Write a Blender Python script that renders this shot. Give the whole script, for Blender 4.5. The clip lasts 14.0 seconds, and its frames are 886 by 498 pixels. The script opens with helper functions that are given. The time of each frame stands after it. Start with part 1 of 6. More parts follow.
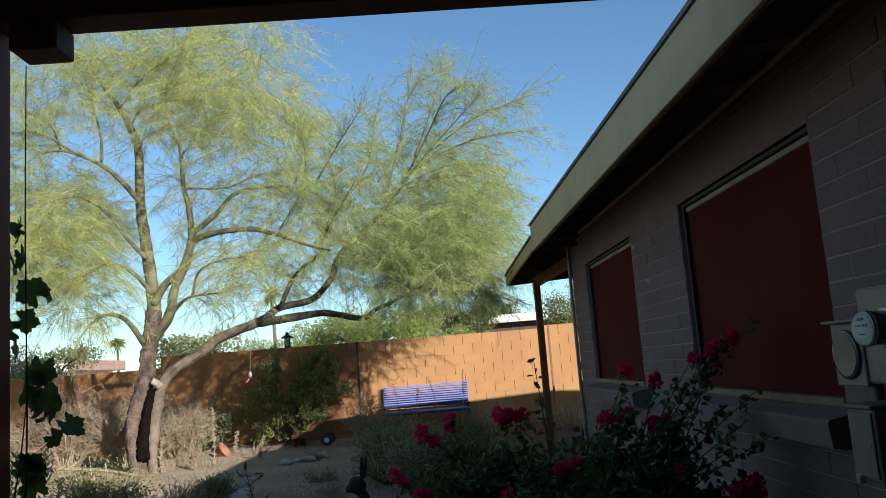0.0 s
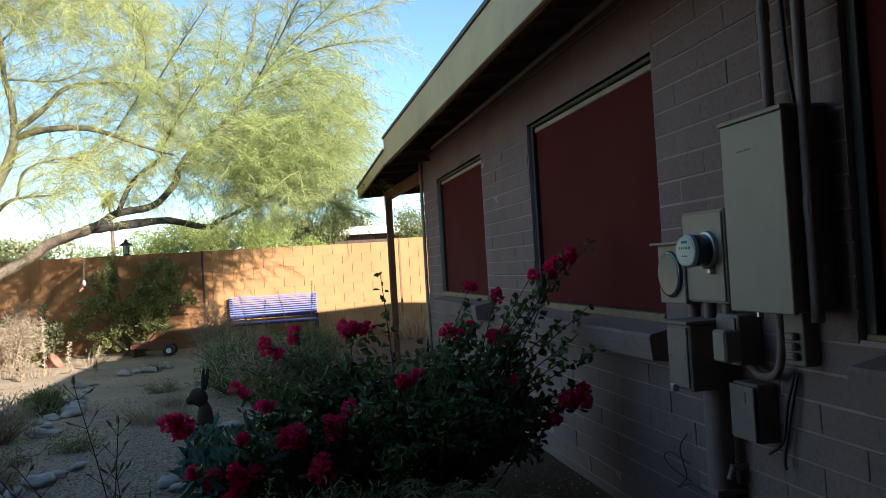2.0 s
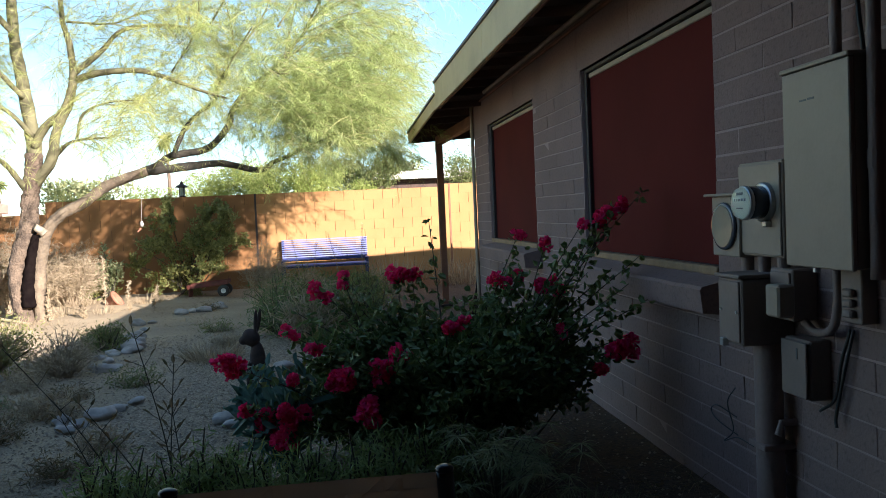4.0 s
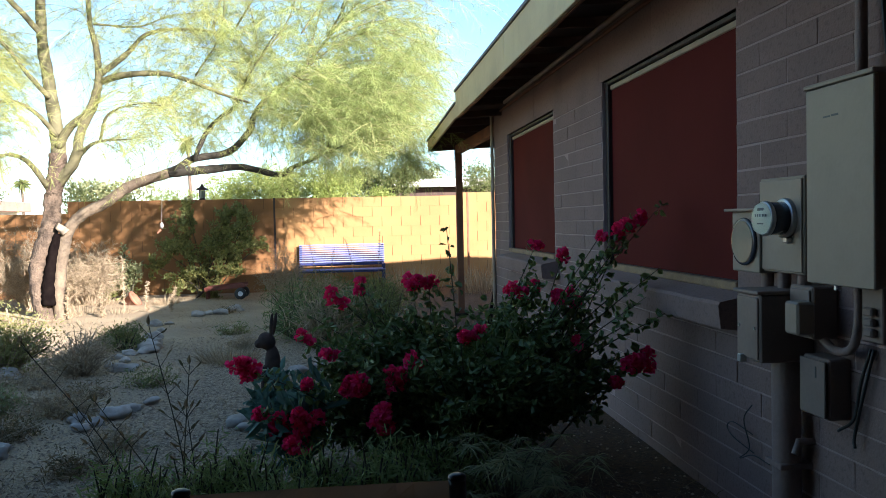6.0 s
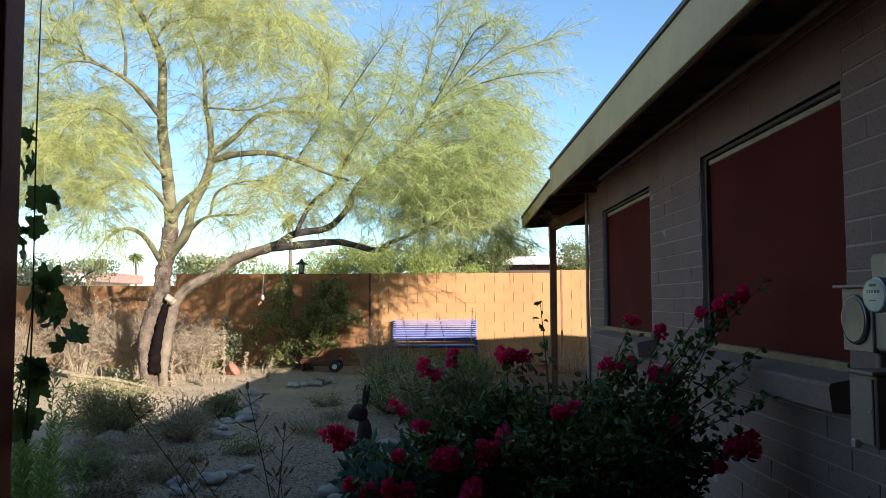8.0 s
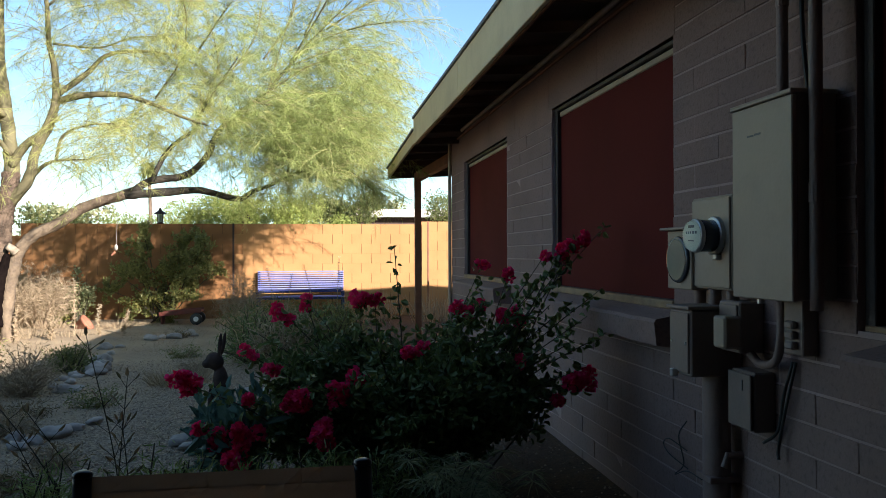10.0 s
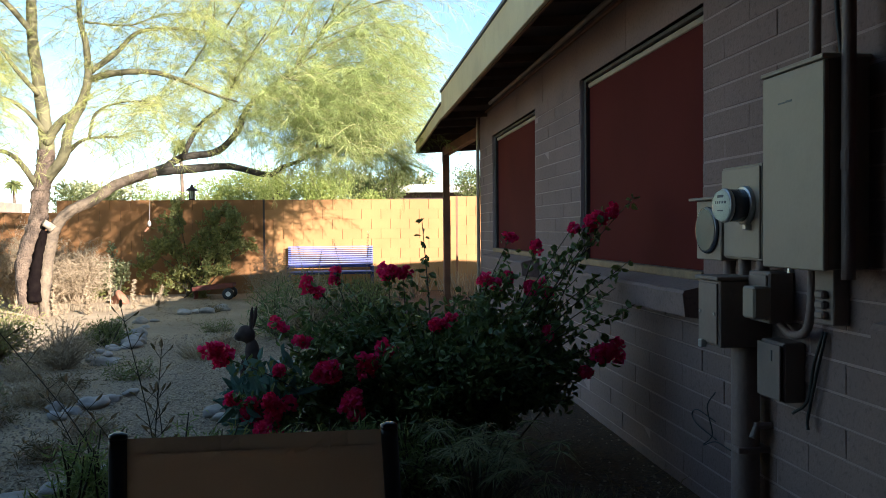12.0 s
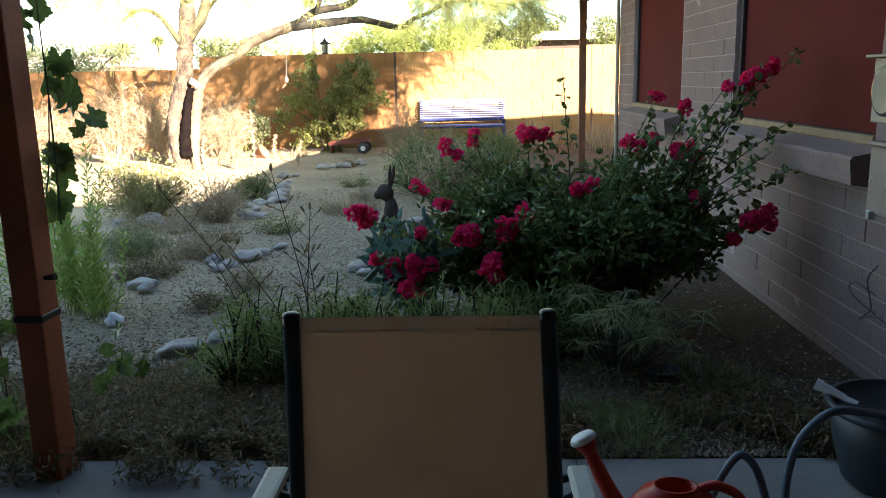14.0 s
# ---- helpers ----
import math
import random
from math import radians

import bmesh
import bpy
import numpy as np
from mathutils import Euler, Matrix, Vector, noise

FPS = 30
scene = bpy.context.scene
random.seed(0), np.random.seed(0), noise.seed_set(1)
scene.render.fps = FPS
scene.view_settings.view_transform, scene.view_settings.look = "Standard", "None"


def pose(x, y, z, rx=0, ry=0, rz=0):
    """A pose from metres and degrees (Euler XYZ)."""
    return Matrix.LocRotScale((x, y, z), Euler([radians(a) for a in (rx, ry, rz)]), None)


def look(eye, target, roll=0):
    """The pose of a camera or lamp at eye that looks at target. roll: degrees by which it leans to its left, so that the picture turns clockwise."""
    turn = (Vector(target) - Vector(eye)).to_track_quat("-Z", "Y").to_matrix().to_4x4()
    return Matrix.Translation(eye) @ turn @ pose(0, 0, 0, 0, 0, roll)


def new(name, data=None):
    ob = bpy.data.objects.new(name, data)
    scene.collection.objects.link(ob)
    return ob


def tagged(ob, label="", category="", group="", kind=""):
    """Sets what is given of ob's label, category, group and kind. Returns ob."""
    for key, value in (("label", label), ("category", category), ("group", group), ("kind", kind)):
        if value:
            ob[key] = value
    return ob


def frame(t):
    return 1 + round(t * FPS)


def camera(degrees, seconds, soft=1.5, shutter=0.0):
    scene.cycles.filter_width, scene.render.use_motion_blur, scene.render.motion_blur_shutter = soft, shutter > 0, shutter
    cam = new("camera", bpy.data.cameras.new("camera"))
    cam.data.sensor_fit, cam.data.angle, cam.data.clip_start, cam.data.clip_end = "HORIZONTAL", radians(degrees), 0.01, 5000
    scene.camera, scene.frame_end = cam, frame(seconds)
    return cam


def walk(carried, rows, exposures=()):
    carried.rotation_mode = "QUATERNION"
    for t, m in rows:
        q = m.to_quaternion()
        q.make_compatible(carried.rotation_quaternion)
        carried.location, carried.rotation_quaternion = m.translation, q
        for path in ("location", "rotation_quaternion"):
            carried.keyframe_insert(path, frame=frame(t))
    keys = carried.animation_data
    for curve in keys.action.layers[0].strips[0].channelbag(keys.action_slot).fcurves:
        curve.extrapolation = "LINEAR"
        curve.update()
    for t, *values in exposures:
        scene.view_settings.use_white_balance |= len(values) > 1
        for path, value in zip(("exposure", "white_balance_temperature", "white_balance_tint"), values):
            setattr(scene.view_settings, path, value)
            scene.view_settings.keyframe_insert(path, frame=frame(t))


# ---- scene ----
cam = camera(58.0, 14.0, soft=0.8)
PATH = [
    (0, (0.173, 0.012, 1.368), (0.229, 1.992, 1.65), -4.4),
    (0.5, (0.192, 0.025, 1.362), (0.547, 1.985, 1.544), -3.6),
    (1, (0.197, 0.042, 1.35), (0.583, 2.002, 1.46), -3.3),
    (1.5, (0.201, 0.052, 1.356), (0.61, 2.009, 1.399), -3.0),
    (2, (0.202, 0.045, 1.379), (0.607, 2.004, 1.418), -3.4),
    (2.5, (0.211, 0.042, 1.388), (0.599, 2.003, 1.423), -3.5),
    (3, (0.222, 0.032, 1.4), (0.571, 2.001, 1.416), -3.8),
    (3.5, (0.218, 0.058, 1.39), (0.524, 2.033, 1.319), -3.3),
    (3.7, (0.215, 0.056, 1.392), (0.501, 2.034, 1.307), -3.0),
    (5.8, (0.217, 0.076, 1.385), (0.487, 2.055, 1.283), -1.1),
    (6, (0.213, 0.058, 1.39), (0.446, 2.043, 1.321), -1.2),
    (6.5, (0.21, 0.038, 1.389), (0.238, 2.034, 1.514), -0.8),
    (7, (0.21, 0.044, 1.384), (0.226, 2.039, 1.521), -0.4),
    (7.2, (0.212, 0.065, 1.364), (0.23, 2.061, 1.499), -0.4),
    (9.3, (0.195, -0.012, 1.358), (0.17, 1.986, 1.458), 0.1),
    (9.5, (0.205, -0.006, 1.337), (0.218, 1.994, 1.394), 0.4),
    (9.7, (0.247, 0.001, 1.329), (0.394, 1.996, 1.341), 0.6),
    (10, (0.309, 0.005, 1.307), (0.63, 1.979, 1.319), -0.2),
    (10.5, (0.316, -0.005, 1.304), (0.695, 1.958, 1.322), -0.8),
    (11, (0.315, -0.001, 1.299), (0.647, 1.971, 1.304), -0.6),
    (11.5, (0.323, -0.006, 1.301), (0.638, 1.969, 1.299), -0.8),
    (12, (0.317, -0.007, 1.291), (0.565, 1.977, 1.242), -0.5),
    (12.5, (0.309, 0.011, 1.315), (0.423, 1.994, 1.079), -1.2),
    (12.6, (0.306, 0.021, 1.337), (0.37, 2.0, 1.049), -2.1),
    (13, (0.266, 0.029, 1.357), (0.206, 1.99, 0.969), -1.7),
    (13.5, (0.263, 0.031, 1.363), (0.183, 1.989, 0.961), -1.6),
    (14, (0.26, 0.034, 1.356), (0.183, 1.989, 0.943), -1.3),
]
EXPOSURES = [(0.0, 0.83, 5950, 11), (0.4, 1.06, 5950, 11), (1.0, 1.48, 6100, 14), (2.0, 1.7, 6200, 14), (3.7, 1.9, 6300, 14), (5.8, 2.1, 6200, 14), (6.5, 2.08, 6200, 14), (7.2, 1.52, 6200, 14),
             (9.3, 1.42, 6400, 14), (9.9, 1.55, 6500, 14), (10.6, 1.93, 6450, 14), (11.5, 1.98, 6450, 14), (12.4, 2.05, 6550, 14), (12.8, 2.32, 6800, 14), (13.3, 2.93, 7150, 14), (14.0, 3.16, 7250, 15)]
walk(cam, [(t, look(eye, aim, roll)) for t, eye, aim, roll in PATH], EXPOSURES)


# ---------------------------------------------------------------- light
SUN_WAY = Vector((-1.553, 2.21, -1.0)).normalized()
SUN_ELEVATION = math.asin(-SUN_WAY.z)
world = bpy.data.worlds.new("sky")
scene.world = world
world.use_nodes = True
wn = world.node_tree
sky = wn.nodes.new("ShaderNodeTexSky")
sky.sky_type = "NISHITA"
sky.sun_disc = False
sky.sun_elevation = SUN_ELEVATION
sky.sun_rotation = math.atan2(-SUN_WAY.x, -SUN_WAY.y)
sky.altitude = 700
sky.dust_density = 0.5
sky.ozone_density = 1.0
clear = wn.nodes.new("ShaderNodeMix")
clear.data_type = "RGBA"
clear.blend_type = "MULTIPLY"
clear.inputs["Factor"].default_value = 1.0
clear.inputs["B"].default_value = (0.84, 1.04, 1.10, 1)
wn.links.new(sky.outputs[0], clear.inputs["A"])
wn.links.new(clear.outputs["Result"], wn.nodes["Background"].inputs[0])
wn.nodes["Background"].inputs[1].default_value = 0.075
sun_data = bpy.data.lights.new("sun", "SUN")
sun_data.energy = 5.0
sun_data.angle = radians(0.53)
sun_data.color = (1.0, 0.945, 0.87)
sun = new("sun", sun_data)
sun.rotation_mode = "QUATERNION"
sun.rotation_quaternion = SUN_WAY.to_track_quat("-Z", "Y")
sun.location = (8, -10, 12)


# ---------------------------------------------------------------- materials
def mat(name, color, color2=None, rough=0.8, metal=0.0, scale=8.0, fine=60.0, bump=0.3, depth=0.01,
        spread=0.15, per_object=0.0, spec=0.4, stain=None, stain_amount=0.5, stain_scale=1.5):
    """Painted, mineral or wooden surface: blotches, grain, relief and some variation from piece to piece."""
    m = bpy.data.materials.new(name)
    m.use_nodes = True
    t = m.node_tree
    b = t.nodes["Principled BSDF"]
    b.inputs["Roughness"].default_value = rough
    b.inputs["Metallic"].default_value = metal
    b.inputs["Specular IOR Level"].default_value = spec
    co = t.nodes.new("ShaderNodeTexCoord")
    geo = t.nodes.new("ShaderNodeNewGeometry")
    big = t.nodes.new("ShaderNodeTexNoise")
    big.inputs["Scale"].default_value = scale
    big.inputs["Detail"].default_value = 5
    small = t.nodes.new("ShaderNodeTexNoise")
    small.inputs["Scale"].default_value = fine
    small.inputs["Detail"].default_value = 3
    for n in (big, small):
        t.links.new(geo.outputs["Position"], n.inputs["Vector"])
    mix = t.nodes.new("ShaderNodeMix")
    mix.data_type = "RGBA"
    c2 = color2 or tuple(c * (1 - spread * 1.6) for c in color)
    mix.inputs["A"].default_value = (*color, 1)
    mix.inputs["B"].default_value = (*c2, 1)
    ramp = t.nodes.new("ShaderNodeMapRange")
    ramp.inputs["From Min"].default_value = 0.35
    ramp.inputs["From Max"].default_value = 0.68
    t.links.new(big.outputs["Fac"], ramp.inputs["Value"])
    t.links.new(ramp.outputs[0], mix.inputs["Factor"])
    hsv = t.nodes.new("ShaderNodeHueSaturation")
    val = t.nodes.new("ShaderNodeMath")
    val.operation = "MULTIPLY_ADD"
    t.links.new(small.outputs["Fac"], val.inputs[0])
    val.inputs[1].default_value = spread * 2
    val.inputs[2].default_value = 1 - spread
    last = val
    if per_object:
        info = t.nodes.new("ShaderNodeObjectInfo")
        more = t.nodes.new("ShaderNodeMath")
        more.operation = "MULTIPLY_ADD"
        t.links.new(info.outputs["Random"], more.inputs[0])
        more.inputs[1].default_value = per_object
        t.links.new(val.outputs[0], more.inputs[2])
        last = more
    t.links.new(last.outputs[0], hsv.inputs["Value"])
    t.links.new(mix.outputs["Result"], hsv.inputs["Color"])
    out = hsv.outputs[0]
    if stain:
        st = t.nodes.new("ShaderNodeTexNoise")
        st.inputs["Scale"].default_value = stain_scale
        st.inputs["Detail"].default_value = 8
        st.inputs["Roughness"].default_value = 0.65
        t.links.new(geo.outputs["Position"], st.inputs["Vector"])
        sr = t.nodes.new("ShaderNodeMapRange")
        sr.inputs["From Min"].default_value = 0.52
        sr.inputs["From Max"].default_value = 0.72
        sr.inputs["To Max"].default_value = stain_amount
        t.links.new(st.outputs["Fac"], sr.inputs["Value"])
        m2 = t.nodes.new("ShaderNodeMix")
        m2.data_type = "RGBA"
        t.links.new(sr.outputs[0], m2.inputs["Factor"])
        t.links.new(out, m2.inputs["A"])
        m2.inputs["B"].default_value = (*stain, 1)
        out = m2.outputs["Result"]
    t.links.new(out, b.inputs["Base Color"])
    if bump:
        bp = t.nodes.new("ShaderNodeBump")
        bp.inputs["Strength"].default_value = bump
        bp.inputs["Distance"].default_value = depth
        t.links.new(small.outputs["Fac"], bp.inputs["Height"])
        t.links.new(bp.outputs[0], b.inputs["Normal"])
    return m


def leaf_mat(name, color, color2, through_light=0.45, rough=0.6):
    """Leaves: colour varies from leaf to leaf, some light passes through."""
    m = bpy.data.materials.new(name)
    m.use_nodes = True
    t = m.node_tree
    b = t.nodes["Principled BSDF"]
    b.inputs["Roughness"].default_value = rough
    b.inputs["Specular IOR Level"].default_value = 0.3
    geo = t.nodes.new("ShaderNodeNewGeometry")
    mix = t.nodes.new("ShaderNodeMix")
    mix.data_type = "RGBA"
    mix.inputs["A"].default_value = (*color, 1)
    mix.inputs["B"].default_value = (*color2, 1)
    t.links.new(geo.outputs["Random Per Island"], mix.inputs["Factor"])
    t.links.new(mix.outputs["Result"], b.inputs["Base Color"])
    tr = t.nodes.new("ShaderNodeBsdfTranslucent")
    t.links.new(mix.outputs["Result"], tr.inputs["Color"])
    sh = t.nodes.new("ShaderNodeMixShader")
    sh.inputs[0].default_value = through_light
    t.links.new(b.outputs[0], sh.inputs[1])
    t.links.new(tr.outputs[0], sh.inputs[2])
    t.links.new(sh.outputs[0], t.nodes["Material Output"].inputs["Surface"])
    return m


def glass_mat(name, color=(1, 1, 1), rough=0.02):
    m = bpy.data.materials.new(name)
    m.use_nodes = True
    b = m.node_tree.nodes["Principled BSDF"]
    b.inputs["Base Color"].default_value = (*color, 1)
    b.inputs["Roughness"].default_value = rough
    b.inputs["Transmission Weight"].default_value = 1.0
    b.inputs["IOR"].default_value = 1.3
    return m


M_GROUND = mat("dry dirt and gravel", (0.42, 0.31, 0.188), (0.31, 0.23, 0.145), rough=0.95, scale=0.9, fine=75, bump=0.9,
               depth=0.02, spread=0.32, stain=(0.52, 0.41, 0.27), stain_amount=0.55, stain_scale=0.55)

# a grey gravel path runs through the tan dirt
gt = M_GROUND.node_tree
gb = gt.nodes["Principled BSDF"]
tan = gb.inputs["Base Color"].links[0].from_socket
gpos = gt.nodes.new("ShaderNodeNewGeometry")
gxyz = gt.nodes.new("ShaderNodeSeparateXYZ")
gt.links.new(gpos.outputs["Position"], gxyz.inputs[0])
wander = gt.nodes.new("ShaderNodeTexNoise")
wander.inputs["Scale"].default_value = 0.9
wander.inputs["Detail"].default_value = 6
gt.links.new(gpos.outputs["Position"], wander.inputs["Vector"])
shift = gt.nodes.new("ShaderNodeMath")
shift.operation = "MULTIPLY_ADD"
gt.links.new(wander.outputs["Fac"], shift.inputs[0])
shift.inputs[1].default_value = 2.4
gt.links.new(gxyz.outputs["X"], shift.inputs[2])
edge = gt.nodes.new("ShaderNodeMapRange")
edge.inputs["From Min"].default_value = -1.2
edge.inputs["From Max"].default_value = 0.1
gt.links.new(shift.outputs[0], edge.inputs["Value"])
far = gt.nodes.new("ShaderNodeMapRange")
far.inputs["From Min"].default_value = 14.0
far.inputs["From Max"].default_value = 9.0
gt.links.new(gxyz.outputs["Y"], far.inputs["Value"])
both = gt.nodes.new("ShaderNodeMath")
both.operation = "MULTIPLY"
gt.links.new(edge.outputs[0], both.inputs[0])
gt.links.new(far.outputs[0], both.inputs[1])
pebble = gt.nodes.new("ShaderNodeTexVoronoi")
pebble.inputs["Scale"].default_value = 62
gt.links.new(gpos.outputs["Position"], pebble.inputs["Vector"])
grey = gt.nodes.new("ShaderNodeValToRGB")
grey.color_ramp.elements[0].color = (0.14, 0.102, 0.067, 1)
grey.color_ramp.elements[1].color = (0.38, 0.29, 0.19, 1)
split = gt.nodes.new("ShaderNodeSeparateColor")
gt.links.new(pebble.outputs["Color"], split.inputs[0])
gt.links.new(split.outputs[0], grey.inputs[0])
path_mix = gt.nodes.new("ShaderNodeMix")
path_mix.data_type = "RGBA"
gt.links.new(both.outputs[0], path_mix.inputs["Factor"])
gt.links.new(tan, path_mix.inputs["A"])
gt.links.new(grey.outputs[0], path_mix.inputs["B"])
# dark soil along the house, its colour deepened further for the shade there
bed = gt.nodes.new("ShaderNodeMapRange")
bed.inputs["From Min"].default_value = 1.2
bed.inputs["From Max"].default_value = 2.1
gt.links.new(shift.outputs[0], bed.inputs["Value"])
soil_and_shade = gt.nodes.new("ShaderNodeMix")
soil_and_shade.data_type = "RGBA"
soil_and_shade.blend_type = "MULTIPLY"
gt.links.new(bed.outputs[0], soil_and_shade.inputs["Factor"])
gt.links.new(path_mix.outputs["Result"], soil_and_shade.inputs["A"])
soil_and_shade.inputs["B"].default_value = (0.23, 0.17, 0.135, 1)
gt.links.new(soil_and_shade.outputs["Result"], gb.inputs["Base Color"])
M_GRAVEL = leaf_mat("gravel", (0.15, 0.112, 0.082), (0.41, 0.325, 0.24), 0.0, 0.9)
M_BLOCK = mat("taupe painted block", (0.226, 0.151, 0.132), (0.191, 0.129, 0.114), rough=0.9, scale=2.2, fine=95, bump=0.45,
              depth=0.006, spread=0.09, per_object=0.07, stain=(0.11, 0.08, 0.07), stain_amount=0.75, stain_scale=48)
# paler than the blocks, to imitate light caught on the joint edges
M_LIT_JOINT = mat("painted mortar lightened for lit edges", (0.37, 0.265, 0.238), rough=0.85, scale=4, fine=120, bump=0.4, spread=0.1)
M_FENCE = mat("ochre block", (0.36, 0.185, 0.072), (0.31, 0.155, 0.06), rough=0.9, scale=1.5, fine=70, bump=0.4, depth=0.006,
              spread=0.09, per_object=0.06, stain=(0.25, 0.12, 0.05), stain_amount=0.3, stain_scale=2.5)
# darker, redder ochre for the blocks left of the expansion joint
M_FENCE_DARK = mat("darker red ochre block", (0.285, 0.132, 0.049), (0.235, 0.108, 0.042), rough=0.9, scale=1.5, fine=70, bump=0.4, depth=0.006,
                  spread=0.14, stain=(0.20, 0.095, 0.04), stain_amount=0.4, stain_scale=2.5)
M_FENCE_JOINT = mat("fence mortar", (0.15, 0.078, 0.036), rough=0.95, spread=0.1)
M_RED = mat("dark red sun screen", (0.10, 0.016, 0.014), (0.083, 0.013, 0.012), rough=0.8, scale=1.4, fine=240, bump=0.15,
            depth=0.001, spread=0.06, spec=0.06)
M_FRAME = mat("dark bronze frame", (0.035, 0.024, 0.022), rough=0.5, spread=0.1)
M_TRIM = mat("pale trim strip", (0.40, 0.31, 0.215), rough=0.6, scale=6, fine=90, spread=0.15)
M_SILLWOOD = mat("weathered tan wood", (0.31, 0.205, 0.11), (0.22, 0.145, 0.085), rough=0.8, scale=10, fine=120, spread=0.2)
M_FASCIA = mat("cream painted fascia", (0.62, 0.49, 0.27), (0.55, 0.42, 0.23), rough=0.65, scale=2.5, fine=50, bump=0.15, spread=0.07,
               stain=(0.35, 0.27, 0.16), stain_amount=0.35, stain_scale=3)
M_SOFFIT = mat("dark brown boards", (0.085, 0.05, 0.035), (0.06, 0.036, 0.028), rough=0.8, scale=3, fine=50, spread=0.2)
M_RAFTER = mat("brown rafter wood", (0.10, 0.055, 0.038), (0.065, 0.038, 0.028), rough=0.8, scale=4, fine=50, spread=0.2)
M_ROOF = mat("grey roof", (0.22, 0.21, 0.20), rough=0.9, scale=3, fine=40, spread=0.2)
M_BEAM = mat("red brown beam", (0.25, 0.105, 0.05), (0.17, 0.07, 0.04), rough=0.7, scale=5, fine=60, spread=0.2)
M_POSTWOOD = mat("redwood stain", (0.44, 0.115, 0.05), (0.34, 0.09, 0.04), rough=0.6, scale=4, fine=70, bump=0.25, spread=0.15)
M_METALBOX = mat("beige enamel", (0.30, 0.242, 0.188), (0.27, 0.218, 0.172), rough=0.45, scale=3, fine=60, bump=0.05, spread=0.05,
                 stain=(0.19, 0.155, 0.13), stain_amount=0.3, stain_scale=7)
M_BOXPAINT = mat("taupe enamel", (0.235, 0.175, 0.148), (0.20, 0.15, 0.128), rough=0.5, scale=5, fine=60, bump=0.06, spread=0.1, stain=(0.15, 0.11, 0.095), stain_amount=0.3, stain_scale=14)
M_PIPE = mat("painted conduit", (0.235, 0.165, 0.145), (0.20, 0.14, 0.125), rough=0.55, spread=0.1)
M_STEEL = mat("galvanised steel", (0.52, 0.53, 0.53), rough=0.35, metal=0.8, scale=20, fine=100, bump=0.05, spread=0.1)
M_DIAL = mat("pale dial", (0.58, 0.61, 0.50), rough=0.5, bump=0, spread=0.03)
M_INK = mat("dark print", (0.12, 0.12, 0.12), rough=0.6, bump=0, spread=0.02)
M_GREENGLASS = mat("grey green glass disc", (0.18, 0.23, 0.19), rough=0.12, bump=0, spread=0.05, spec=0.6)
M_GLASS = glass_mat("clear glass")
M_WIRE = mat("black cable", (0.03, 0.03, 0.03), rough=0.5, bump=0, spread=0.1)
M_CONCRETE = mat("patio concrete", (0.26, 0.235, 0.21), (0.20, 0.18, 0.163), rough=0.9, scale=2.5, fine=60, bump=0.3, depth=0.004,
                 spread=0.12, stain=(0.2, 0.18, 0.15), stain_amount=0.5, stain_scale=4)
M_SLING = mat("brown sling fabric", (0.365, 0.212, 0.13), (0.31, 0.18, 0.112), rough=0.85, scale=5, fine=600, bump=0.4, depth=0.002, spread=0.16, spec=0.2)
M_HEM = mat("sling hem", (0.35, 0.215, 0.14), rough=0.85, scale=6, fine=600, bump=0.4, depth=0.002, spread=0.14, spec=0.2)
for woven in (M_SLING, M_HEM):
    tree_ = woven.node_tree
    bsdf = tree_.nodes["Principled BSDF"]
    veil = tree_.nodes.new("ShaderNodeBsdfTranslucent")
    tree_.links.new(bsdf.inputs["Base Color"].links[0].from_socket, veil.inputs["Color"])
    blend = tree_.nodes.new("ShaderNodeMixShader")
    blend.inputs[0].default_value = 0.5
    tree_.links.new(bsdf.outputs[0], blend.inputs[1])
    tree_.links.new(veil.outputs[0], blend.inputs[2])
    tree_.links.new(blend.outputs[0], tree_.nodes["Material Output"].inputs["Surface"])
M_BLACK = mat("black powder coat", (0.018, 0.019, 0.024), rough=0.32, bump=0.05, spread=0.1)
M_ARM = mat("pale grey arm rest", (0.42, 0.43, 0.38), rough=0.5, scale=6, fine=70, bump=0.05, spread=0.08)
M_BARREL = mat("smoked blue grey glass", (0.07, 0.085, 0.11), rough=0.12, scale=12, fine=40, bump=0.02, spread=0.2, spec=0.6)
M_TUB = mat("charcoal plastic", (0.032, 0.036, 0.044), rough=0.5, scale=5, fine=40, bump=0.1, spread=0.2)
M_HOSE = mat("slate blue hose", (0.10, 0.135, 0.17), rough=0.45, scale=20, bump=0.05, spread=0.1)
M_REDPLASTIC = mat("red plastic", (0.50, 0.035, 0.022), rough=0.38, scale=10, bump=0.03, spread=0.05)
M_WHITEPLASTIC = mat("white plastic", (0.72, 0.70, 0.66), rough=0.4, bump=0.02, spread=0.04)
M_BENCH = mat("blue painted slats", (0.15, 0.165, 0.37), (0.20, 0.215, 0.42), rough=0.55, scale=6, fine=60, spread=0.1)
M_BENCHDARK = mat("dark blue iron", (0.03, 0.04, 0.14), rough=0.5, spread=0.1)
M_BARK = mat("ridged brown bark", (0.165, 0.115, 0.079), (0.062, 0.043, 0.031), rough=0.95, scale=9, fine=34, bump=1.0, depth=0.03, spread=0.3)
M_PALEBARK = mat("smooth tan bark", (0.20, 0.147, 0.096), (0.105, 0.077, 0.053), rough=0.9, scale=7, fine=36, bump=0.8, depth=0.02, spread=0.25)
